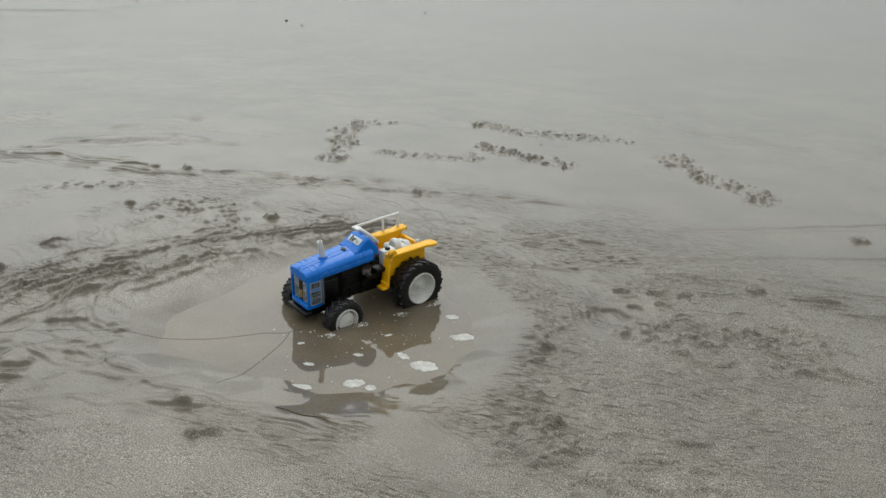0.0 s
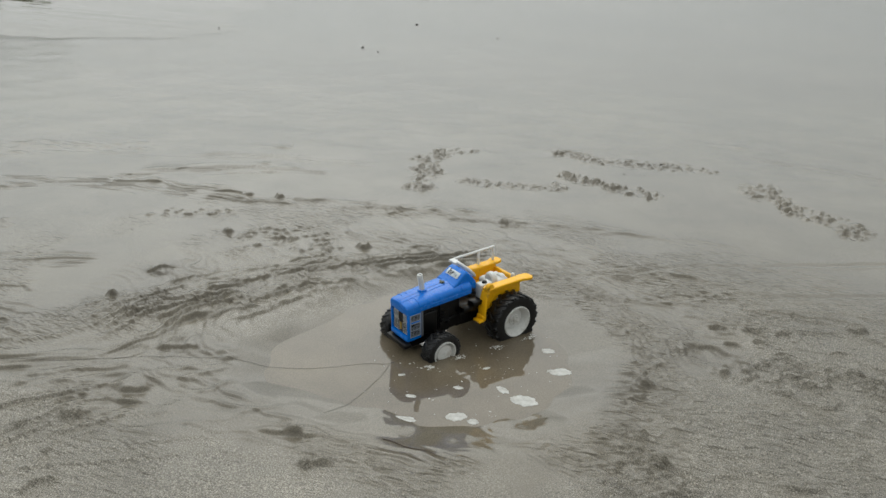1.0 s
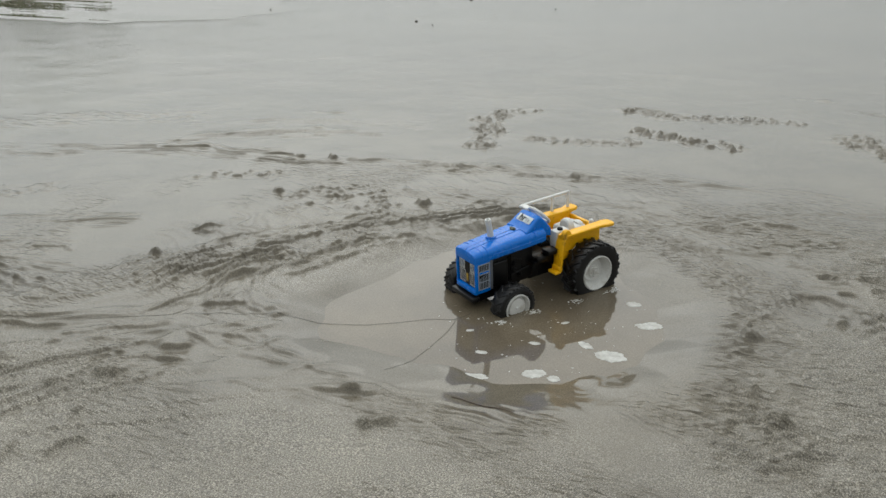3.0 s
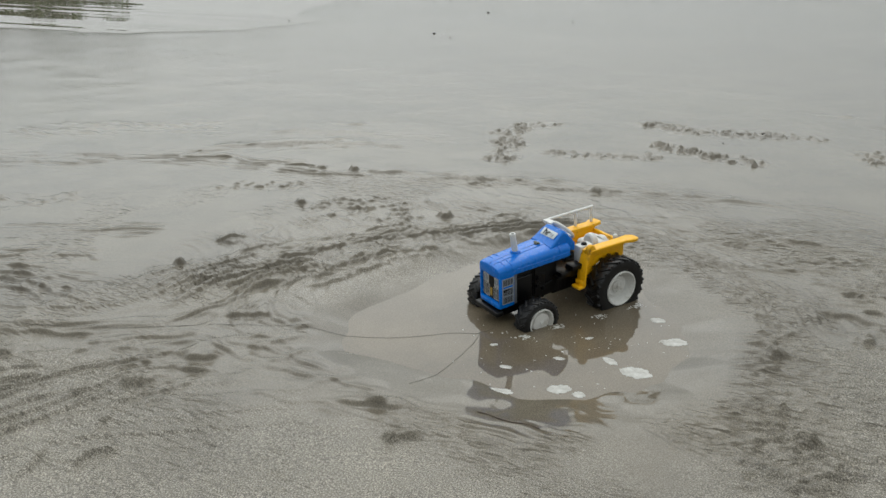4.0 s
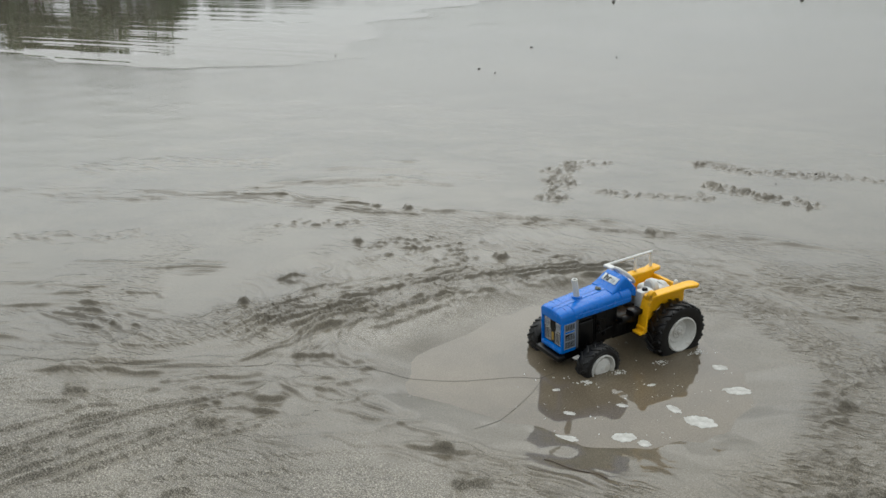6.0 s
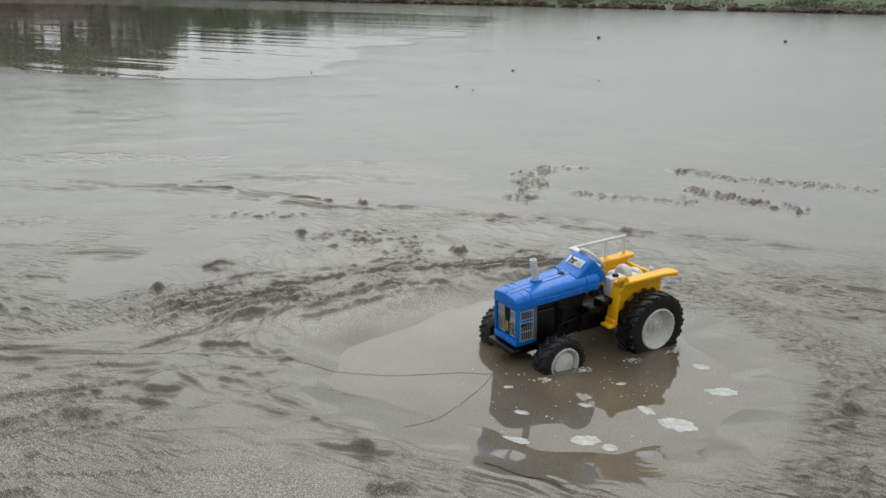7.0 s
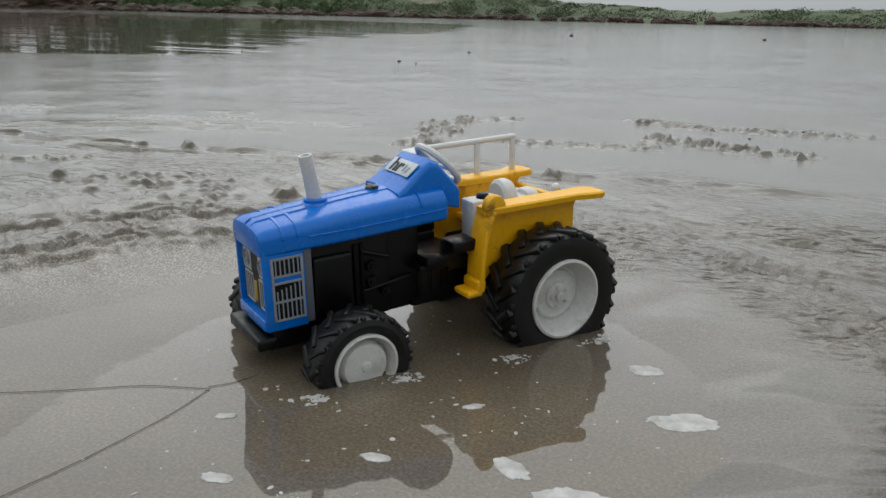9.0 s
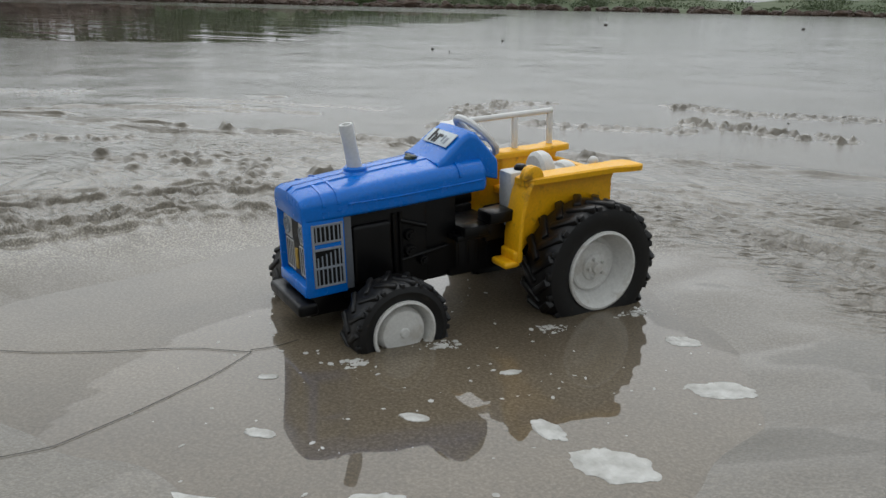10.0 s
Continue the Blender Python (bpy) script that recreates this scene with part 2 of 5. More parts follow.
def part(name, bm, mat, parent=None, label="", sharp=35):
    me = bpy.data.meshes.new(name)
    finish(bm)
    bm.to_mesh(me)
    bm.free()
    me.set_sharp_from_angle(angle=radians(sharp))
    me.materials.append(mat)
    ob = new(name, me)
    if parent is not None:
        ob.parent = parent
    if label:
        ob["label"] = label
    return ob


def box(bm, lo, hi, bevel=0.0006, m=None, seg=2):
    c = [(a + b) / 2 for a, b in zip(lo, hi)]
    s = [abs(b - a) for a, b in zip(lo, hi)]
    r = bmesh.ops.create_cube(bm, size=1.0)
    vs = r["verts"]
    bmesh.ops.scale(bm, vec=s, verts=vs)
    if bevel:
        es = list({e for v in vs for e in v.link_edges})
        got = bmesh.ops.bevel(bm, geom=es, offset=min(bevel, min(s) * 0.45), segments=seg, affect="EDGES", profile=0.5)
        vs = list({v for f in got["faces"] for v in f.verts} | {v for v in vs if v.is_valid})
    bmesh.ops.translate(bm, vec=c, verts=vs)
    if m is not None:
        bmesh.ops.transform(bm, matrix=m, verts=vs)
    return vs


def loft(bm, rings, caps=True):
    rows = [[bm.verts.new(p) for p in ring] for ring in rings]
    k = len(rows[0])
    for a, b in zip(rows, rows[1:]):
        for i in range(k):
            bm.faces.new((a[i], a[(i + 1) % k], b[(i + 1) % k], b[i]))
    if caps:
        bm.faces.new(rows[0])
        bm.faces.new(list(reversed(rows[-1])))
    return [v for r in rows for v in r]


def rounded(hw, zb, zt, r, n=5, crown=0.0):
    """A rounded oblong in the y-z plane, as (y, z) pairs."""
    pts = []
    for cy, cz, a0 in ((hw - r, zt - r, 0), (-hw + r, zt - r, 90), (-hw + r, zb + r * 0.4, 180), (hw - r, zb + r * 0.4, 270)):
        rr = r if a0 < 180 else r * 0.4
        cy2 = cy if a0 < 180 else math.copysign(hw - rr, cy)
        for k in range(n):
            a = radians(a0 + 90 * k / (n - 1))
            y, z = cy2 + rr * math.cos(a), cz + rr * math.sin(a)
            if a0 < 180:
                z += crown * (1 - (y / hw) ** 2)
            pts.append((y, z))
        if a0 == 0:
            for k in range(1, 6):
                y = (hw - r) * (1 - 2 * k / 6)
                pts.append((y, zt + crown * (1 - (y / hw) ** 2)))
    return pts


def lathe(bm, profile, n=40, closed=False):
    """Turns (radius, y) pairs about the y axis."""
    rings = []
    for k in range(n):
        a = 2 * math.pi * k / n
        rings.append([bm.verts.new((r * math.cos(a), y, r * math.sin(a))) for r, y in profile])
    m = len(profile)
    for k in range(n):
        a, b = rings[k], rings[(k + 1) % n]
        for i in range(m if closed else m - 1):
            j = (i + 1) % m
            bm.faces.new((a[i], a[j], b[j], b[i]))
    return [v for r in rings for v in r]


def rod(bm, a, b, r, n=10, r2=None):
    a, b = Vector(a), Vector(b)
    q = (b - a).to_track_quat("Z", "Y").to_matrix().to_4x4()
    res = bmesh.ops.create_cone(bm, cap_ends=True, segments=n, radius1=r, radius2=r if r2 is None else r2, depth=(b - a).length,
                                matrix=Matrix.Translation((a + b) / 2) @ q)
    return res["verts"]


def slab(bm, outline, y0, y1):
    """Extrudes an x-z outline from y0 to y1."""
    a = [bm.verts.new((x, y0, z)) for x, z in outline]
    b = [bm.verts.new((x, y1, z)) for x, z in outline]
    k = len(outline)
    for i in range(k):
        bm.faces.new((a[i], a[(i + 1) % k], b[(i + 1) % k], b[i]))
    bm.faces.new(a)
    bm.faces.new(list(reversed(b)))
    return a + b


def soft_edges(bm, offset, seg=2, angle=40):
    bmesh.ops.recalc_face_normals(bm, faces=bm.faces)
    es = [e for e in bm.edges if len(e.link_faces) == 2 and e.calc_face_angle() > radians(angle)]
    bmesh.ops.bevel(bm, geom=es, offset=offset, segments=seg, affect="EDGES", profile=0.5)


# ---------------------------------------------------------------- the sand
def hash2(ix, iy, seed):
    h = (ix.astype(np.int64) * 374761393 + iy.astype(np.int64) * 668265263 + seed * 982451653) & 0xFFFFFFFF
    h = ((h ^ (h >> 13)) * 1274126177) & 0xFFFFFFFF
    return ((h ^ (h >> 16)) & 0xFFFF) / 32767.5 - 1.0


def vnoise(x, y, seed=0):
    x0, y0 = np.floor(x), np.floor(y)
    fx, fy = x - x0, y - y0
    fx, fy = fx * fx * fx * (fx * (fx * 6 - 15) + 10), fy * fy * fy * (fy * (fy * 6 - 15) + 10)
    a, b = hash2(x0, y0, seed), hash2(x0 + 1, y0, seed)
    c, d = hash2(x0, y0 + 1, seed), hash2(x0 + 1, y0 + 1, seed)
    return (a * (1 - fx) + b * fx) * (1 - fy) + (c * (1 - fx) + d * fx) * fy


def fbm(x, y, seed=0, octaves=3):
    return sum(vnoise(x * 2 ** k, y * 2 ** k, seed + 17 * k) * 0.5 ** k for k in range(octaves)) / 1.6


def sstep(a, b, v):
    t = np.clip((v - a) / (b - a), 0, 1)
    return t * t * (3 - 2 * t)


def path_distance(x, y, pts):
    """Distance to a line of points, the length along it, and the signed offset to its left."""
    best, along, side, run = np.full(x.shape, 1e9), np.zeros(x.shape), np.zeros(x.shape), 0.0
    for (ax, ay), (bx, by) in zip(pts, pts[1:]):
        dx, dy = bx - ax, by - ay
        ln = math.hypot(dx, dy)
        t = np.clip(((x - ax) * dx + (y - ay) * dy) / ln ** 2, 0, 1)
        d = np.hypot(x - ax - t * dx, y - ay - t * dy)
        s = (dx * (y - ay) - dy * (x - ax)) / ln
        near = d < best
        best, along, side = np.where(near, d, best), np.where(near, run + t * ln, along), np.where(near, s, side)
        run += ln
    return best, along, side


def inside_distance(x, y, pts):
    """Distance to the edge of a closed outline: positive inside."""
    best, odd = np.full(x.shape, 1e9), np.zeros(x.shape, bool)
    for (ax, ay), (bx, by) in zip(pts, pts[1:] + pts[:1]):
        dx, dy = bx - ax, by - ay
        t = np.clip(((x - ax) * dx + (y - ay) * dy) / (dx * dx + dy * dy), 0, 1)
        best = np.minimum(best, np.hypot(x - ax - t * dx, y - ay - t * dy))
        if dy:
            odd ^= ((ay > y) != (by > y)) & (x < dx * (y - ay) / dy + ax)
    return np.where(odd, best, -best)


BASIN = [(0.13, 1.15), (0.16, 1.25), (0.22, 1.335), (0.31, 1.47), (0.42, 1.455), (0.52, 1.405), (0.60, 1.31),
         (0.625, 1.215), (0.60, 1.12), (0.52, 1.03), (0.44, 0.995), (0.31, 0.995), (0.20, 1.02)]
POOL_SHAPE = [(-1.95, 2.9), (-1.45, 3.7), (-1.8, 4.6), (-2.6, 7.0), (-4.2, 12.0), (-7.0, 19.0), (-22, 20), (-26, 8), (-12, 3.2), (-4.0, 2.6)]

# ridges pushed up beside wheels and feet: line, width, height, length and width of the single ridges
RIDGES = [
    ([(0.03, 1.10), (0.09, 1.25), (0.18, 1.37), (0.30, 1.465)], 0.060, 0.0120, 0.055, 0.017),
    ([(-0.02, 1.12), (0.03, 1.24), (0.12, 1.37)], 0.050, 0.0080, 0.05, 0.016),
    ([(-0.18, 1.595), (0.11, 1.655), (0.34, 1.68)], 0.034, 0.0095, 0.05, 0.017),
    ([(0.33, 1.685), (0.48, 1.705), (0.66, 1.71), (0.84, 1.66)], 0.040, 0.0040, 0.30, 0.014),
    ([(-0.40, 1.63), (-0.29, 1.74), (-0.117, 1.81)], 0.040, 0.0060, 0.07, 0.015),
    ([(-0.82, 1.37), (-0.43, 1.56), (-0.2, 1.60)], 0.050, 0.0055, 0.06, 0.016),
    ([(-0.28, 1.05), (-0.12, 1.04)], 0.055, 0.0070, 0.06, 0.022),
    ([(-0.44, 1.10), (-0.30, 1.19), (-0.19, 1.24)], 0.040, 0.0050, 0.16, 0.022),
    ([(0.113, 0.937), (0.03, 0.775)], 0.040, 0.0095, 0.13, 0.020),
    ([(0.06, 0.955), (-0.05, 0.80)], 0.042, 0.0095, 0.13, 0.020),
    ([(0.04, 1.01), (-0.15, 0.89)], 0.045, 0.0075, 0.12, 0.022),
    ([(0.23, 0.975), (0.33, 0.98), (0.47, 0.995)], 0.030, 0.0055, 0.05, 0.014),
    ([(0.10, 1.03), (0.22, 1.02)], 0.035, 0.0050, 0.05, 0.020),
    ([(0.44, 1.50), (0.58, 1.43), (0.64, 1.32)], 0.055, 0.0050, 0.035, 0.011),
    ([(0.62, 1.45), (0.80, 1.47), (1.00, 1.45)], 0.070, 0.0045, 0.04, 0.012),
    ([(0.56, 1.58), (0.76, 1.51), (1.02, 1.53)], 0.050, 0.0045, 0.20, 0.014),
    ([(0.60, 1.06), (0.68, 1.02), (0.78, 0.99), (0.95, 0.96)], 0.050, 0.0075, 0.06, 0.014),
    ([(0.88, 1.38), (1.02, 1.24)], 0.030, 0.0080, 0.10, 0.020),
    ([(0.20, 1.52), (0.45, 1.56), (0.62, 1.55)], 0.060, 0.0035, 0.05, 0.012),
    ([(-0.55, 1.72), (-0.30, 1.85), (-0.05, 1.90)], 0.030, 0.0035, 0.12, 0.012),
    ([(0.75, 2.35), (1.00, 2.30)], 0.030, 0.0040, 0.15, 0.016),
    ([(0.526, 1.371), (0.594, 1.319), (0.627, 1.219), (0.610, 1.136), (0.616, 1.084)], 0.040, 0.0058, 0.035, 0.019, -12),
    ([(0.616, 1.084), (0.663, 1.043), (0.717, 1.028), (0.785, 1.037)], 0.050, 0.0062, 0.040, 0.015, 20),
    ([(0.76, 1.33), (0.86, 1.335), (0.95, 1.29)], 0.042, 0.0062, 0.045, 0.016, -15),
    ([(0.95, 1.50), (1.05, 1.42)], 0.070, 0.0050, 0.050, 0.020, 0),
    ([(0.56, 1.50), (0.70, 1.47)], 0.060, 0.0035, 0.060, 0.016, -10),
    ([(-0.28, 1.10), (-0.16, 1.12)], 0.060, 0.0060, 0.060, 0.030, 25),
]
# churned patches of small lumps: line, width, height, size of the lumps
CHURNED = [
    ([(-0.01, 1.43), (0.10, 1.46)], 0.060, 0.0075, 0.019),
    ([(-0.21, 1.47), (-0.13, 1.52)], 0.035, 0.0060, 0.016),
    ([(0.12, 1.80), (0.055, 2.00), (0.06, 2.07)], 0.036, 0.0050, 0.013),
    ([(0.06, 2.08), (0.11, 2.10)], 0.030, 0.0050, 0.013),
    ([(0.20, 1.885), (0.36, 1.915)], 0.035, 0.0042, 0.013),
    ([(0.31, 2.19), (0.42, 2.17), (0.60, 2.20)], 0.040, 0.0040, 0.014),
    ([(0.36, 2.02), (0.45, 1.98), (0.54, 1.955)], 0.040, 0.0060, 0.015),
    ([(0.74, 2.11), (0.80, 2.0), (0.90, 1.91)], 0.050, 0.0055, 0.015),
    ([(0.735, 1.305), (0.82, 1.315), (0.92, 1.33)], 0.050, 0.0075, 0.018),
    ([(0.63, 1.27), (0.635, 1.14), (0.66, 1.05)], 0.036, 0.0058, 0.016),
    ([(-0.62, 1.15), (-0.42, 1.30)], 0.050, 0.0040, 0.018),
    ([(-0.85, 1.60), (-0.55, 1.80)], 0.060, 0.0040, 0.018),
]
# single lumps and holes: x, y, radius, height
LUMPS = [(-0.090, 1.634, 0.013, 0.016), (-0.068, 1.436, 0.012, 0.014), (0.160, 1.476, 0.018, 0.016), (-0.060, 1.168, 0.010, 0.014),
         (-0.050, 1.262, 0.026, 0.008), (1.031, 1.754, 0.020, 0.014), (0.862, 1.474, 0.017, 0.015), (0.631, 1.222, 0.014, 0.014),
         (0.664, 1.083, 0.011, 0.011), (0.362, 0.942, 0.009, 0.010), (0.321, 0.988, 0.012, 0.011), (0.328, 1.676, 0.012, 0.010),
         (0.110, 0.920, 0.016, 0.010), (0.072, 0.886, 0.014, 0.009), (0.545, 1.115, 0.020, 0.006), (-0.15, 1.615, 0.015, 0.010),
         (0.686, 1.330, 0.024, -0.0035), (0.702, 1.407, 0.009, -0.004), (0.742, 1.414, 0.009, -0.004), (0.780, 1.422, 0.009, -0.004),
         (0.717, 1.369, 0.008, -0.0035), (0.751, 1.383, 0.008, -0.0035)]
# single sharp crests, each a steep face before a long gentle back
CREST_LEFT = [
    [(0.127, 0.762), (0.113, 0.816)],
    [(0.134, 0.832), (0.131, 0.872), (0.119, 0.908), (0.106, 0.944)],
    [(0.148, 0.790), (0.150, 0.817), (0.175, 0.846)],
    [(-0.012, 0.852), (-0.001, 0.876), (0.017, 0.904)],
    [(0.032, 0.818), (0.029, 0.843), (0.035, 0.875)],
    [(-0.070, 0.897), (-0.045, 0.916)],
    [(0.049, 0.954), (0.087, 0.952), (0.165, 0.981)],
    [(0.107, 0.977), (0.140, 1.006)],
    [(0.076, 1.074), (0.140, 1.105)],
    [(0.163, 1.080), (0.209, 1.113)],
    [(0.285, 0.967), (0.327, 0.990), (0.370, 1.001)],
    [(0.361, 0.933), (0.365, 0.947), (0.384, 0.958)],
]
CREST_RIGHT = [
    [(0.767, 1.091), (0.824, 1.097)],
    [(0.592, 1.028), (0.657, 1.021), (0.704, 1.009), (0.754, 1.022)],
    [(0.626, 1.028), (0.714, 1.042)],
    [(0.738, 1.288), (0.771, 1.262), (0.826, 1.255), (0.852, 1.285)],
    [(0.785, 1.383), (0.851, 1.394), (0.913, 1.359), (0.935, 1.318), (0.973, 1.271)],
    [(0.827, 1.351), (0.916, 1.350)],
    [(0.536, 1.592), (0.656, 1.558), (0.748, 1.542), (0.802, 1.574)],
    [(0.879, 1.267), (0.944, 1.287)],
    [(0.874, 1.291), (0.918, 1.320)],
    [(0.941, 1.490), (1.020, 1.471)],
    [(0.693, 1.395), (0.721, 1.402)],
    [(0.731, 1.415), (0.756, 1.420)],
    [(0.770, 1.424), (0.795, 1.415)],
]
CREST_BANK = [
    [(0.116, 1.145), (0.132, 1.173), (0.145, 1.212), (0.165, 1.251), (0.196, 1.323), (0.230, 1.329)],
    [(0.228, 1.333), (0.269, 1.401), (0.299, 1.455), (0.323, 1.473), (0.409, 1.440), (0.523, 1.385)],
    [(0.045, 1.261), (0.103, 1.303)],
    [(0.075, 1.208), (0.098, 1.234)],
    [(0.004, 1.128), (0.008, 1.159), (0.022, 1.175)],
    [(0.037, 1.202), (0.057, 1.258)],
    [(0.098, 1.332), (0.156, 1.377)],
    [(-0.071, 1.233), (-0.058, 1.266), (-0.034, 1.292)],
    [(0.164, 1.305), (0.217, 1.349)],
    [(0.064, 1.140), (0.087, 1.184)],
    [(0.121, 1.265), (0.161, 1.310)],
]
CREST_FAR = [
    [(-0.089, 1.630), (-0.001, 1.655), (0.109, 1.654), (0.201, 1.688), (0.327, 1.687)],
    [(0.331, 1.675), (0.479, 1.713), (0.660, 1.712)],
    [(-0.426, 1.644), (-0.333, 1.719)],
    [(-0.431, 1.565), (-0.312, 1.613)],
    [(-0.318, 1.922), (-0.235, 1.945)],
    [(-0.264, 1.803), (-0.126, 1.808)],
    [(0.591, 2.436), (0.718, 2.460)],
    [(0.274, 2.162), (0.360, 2.242)],
    [(0.103, 1.624), (0.196, 1.651)],
    [(0.217, 1.702), (0.319, 1.710)],
    [(0.852, 1.963), (0.938, 1.927)],
    [(0.351, 1.675), (0.558, 1.709)],
]
TRACKS = [[(0.46, 1.47), (0.62, 1.60), (0.95, 1.78), (1.6, 2.1)], [(0.53, 1.42), (0.72, 1.53), (1.05, 1.68), (1.7, 1.95)]]


def around(x, y, pts, reach):
    """The indices of the places within reach of the box round a line."""
    px, py = [p[0] for p in pts], [p[1] for p in pts]
    return np.nonzero((x > min(px) - reach) & (x < max(px) + reach) & (y > min(py) - reach) & (y < max(py) + reach))[0]


def sand_height(x, y):
    wide = sstep(60.0, 5.0, np.hypot(x, y))
    h = 0.0016 * fbm(x * 2.2, y * 2.2, 3) + 0.0010 * fbm(x * 9, y * 9, 5)
    h = h * wide - 0.0015
    # the drier, grainy sand lies a little higher than the wet flat
    h += 0.0045 * sstep(1.08, 0.90, y + 0.05 * fbm(x * 6, y * 6, 8))
    h += 0.0050 * sstep(0.58, 0.78, x + 0.05 * fbm(x * 6, y * 6, 9)) * sstep(1.72, 1.40, y)
    h += 0.0030 * sstep(0.10, 0.05, np.abs(inside_distance(x, y, BASIN) + 0.01)) * sstep(1.0, 1.2, y) * sstep(1.9, 1.5, y)
    near = (np.abs(x) < 2.2) & (y > 0.4) & (y < 3.2)
    xs, ys = x[near], y[near]
    g = np.zeros(xs.shape)
    wx, wy = xs + 0.010 * fbm(xs * 14, ys * 14, 21), ys + 0.010 * fbm(xs * 14, ys * 14, 22)
    for k, (pts, w, amp, ln, wd, *lie) in enumerate(RIDGES):
        w = 1.25 * w
        at = around(xs, ys, pts, 1.6 * w)
        ax, ay = wx[at], wy[at]
        d, u, v = path_distance(ax, ay, pts)
        sgn = 1 if pts[-1][0] >= pts[0][0] else -1
        if lie:
            c, s = math.cos(radians(lie[0])), math.sin(radians(lie[0]))
            u, v, sgn = ax * c + ay * s, ay * c - ax * s, 1
        env = sstep(w, w * 0.25, d + 0.5 * w * fbm(ax * 20, ay * 20, 40 + k))
        # small scarps one behind the other: a steep near face, a long gentle back
        for scale, share in ((0.9, 0.70), (0.55, 0.22)):
            ph = sgn * v / (wd * scale) + 0.9 * fbm(u / (1.6 * ln * scale), v / (3 * wd * scale), 60 + k) + 7.0
            f = ph - np.floor(ph)
            there = sstep(-0.25, 0.30, vnoise(u / (1.1 * ln * scale), np.floor(ph) * 3.7 + 0.31, 80 + k))
            g[at] += share * amp * 1.1 * env * there * (sstep(0.0, 0.22, f) * (1 - f) ** 1.5 - 0.2)
    for k, (pts, w, amp, sz) in enumerate(CHURNED):
        at = around(xs, ys, pts, 1.7 * w)
        ax, ay = xs[at], ys[at]
        d, u, v = path_distance(wx[at], wy[at], pts)
        env = sstep(w, w * 0.4, d + 0.6 * w * fbm(ax * 25, ay * 25, 200 + k))
        r = vnoise(ax / (sz * 0.62), ay / (sz * 0.50), 230 + k)
        r2 = vnoise(ax / sz * 2.6, ay / sz * 3.0, 260 + k)
        g[at] += (0.62 if pts[0][1] < 1.7 else 1.15) * amp * env * (sstep(-0.1, 0.6, r) * (0.8 + 0.6 * r2) - 0.2)
    for k, (cx, cy, rad, amp) in enumerate(LUMPS):
        at = around(xs, ys, [(cx, cy)], 2.2 * rad + 0.01)
        ax, ay = xs[at], ys[at]
        d = np.hypot((wx[at] - cx) * 0.8, wy[at] - cy) / (0.72 * rad if amp > 0 else rad) + 0.30 * fbm(ax * 60, ay * 60, 300 + k)
        if amp > 0:
            g[at] += 0.50 * amp * sstep(1.0, 0.45, d) * (1 + 0.35 * vnoise(ax * 130, ay * 130, 330 + k))
        else:
            g[at] += amp * sstep(1.05, 0.75, d) - 0.35 * amp * np.exp(-((d - 1.25) / 0.22) ** 2)
    for lines, amp, face, back in ((CREST_LEFT, 0.0046, 0.0060, 0.014), (CREST_RIGHT, 0.0030, 0.0045, 0.009),
                                   (CREST_BANK, 0.0048, 0.0060, 0.013), (CREST_FAR, 0.0030, 0.0060, 0.014)):
        for k, pts in enumerate(lines):
            at = around(xs, ys, pts, 0.075)
            ax, ay = wx[at], wy[at]
            d, u, v = path_distance(ax + 0.004 * fbm(ax * 45, ay * 45, 370 + k), ay + 0.004 * fbm(ax * 45, ay * 45, 380 + k), pts)
            ln = sum(math.dist(a, b) for a, b in zip(pts, pts[1:]))
            # the steep face is on the side towards the start of the walk
            dx, dy = pts[-1][0] - pts[0][0], pts[-1][1] - pts[0][1]
            s = v * (1 if dx * 0.85 + dy * 0.53 > 0 else -1)
            end = sstep(0.0, 0.30, u / ln) * sstep(1.0, 0.70, u / ln) * sstep(0.075, 0.02, d)
            a = amp * end * (0.75 + 0.55 * vnoise(u / 0.03, u * 0 + k, 390 + k))
            up = np.where(s > 0, np.exp(-np.maximum(s, 0) / back), sstep(-face, 0.0, s) * 1.3 - 0.3 * np.exp(-np.maximum(-s, 0) / (2 * face)))
            g[at] += a * up
    for k, pts in enumerate(TRACKS):
        d, u, v = path_distance(wx, wy, pts)
        g += 0.0008 * np.exp(-((d - 0.011) / 0.005) ** 2) - 0.0010 * np.exp(-(d / 0.006) ** 2)
    # fine wrinkles left by the water all round the puddle
    ring = sstep(0.45, 0.20, np.hypot((xs - 0.36) * 0.75, ys - 1.30)) * sstep(0.98, 1.12, ys) * sstep(-0.35, 0.25, fbm(xs * 5, ys * 5, 350))
    t = 0.45 * xs + ys + 0.03 * fbm(xs * 14, ys * 14, 351)
    wr = vnoise(xs / 0.045, t / 0.0095, 352)
    wr2 = vnoise(xs / 0.028 + 3, t / 0.0065, 353)
    g += 0.0030 * ring * ((1 - np.abs(wr)) ** 2 + 0.3 * np.abs(wr2) - 0.45)
    # soft waves in the wet foreground
    fore = sstep(0.42, 0.15, xs) * sstep(1.18, 1.02, ys) + 0.6 * sstep(0.58, 0.70, xs) * sstep(1.45, 1.25, ys)
    q = ys - 0.55 * xs + 0.02 * fbm(xs * 12, ys * 12, 361)
    wv = vnoise(xs / 0.075, q / 0.026, 362)
    g += 0.0045 * fore * ((1 - np.abs(wv)) ** 2 * (0.7 + 0.6 * vnoise(xs / 0.05, ys / 0.05, 363)) - 0.3)
    # the basin in which the puddle stands
    din = inside_distance(xs + 0.028 * fbm(xs * 9, ys * 9, 400), ys + 0.028 * fbm(xs * 9, ys * 9, 401), BASIN)
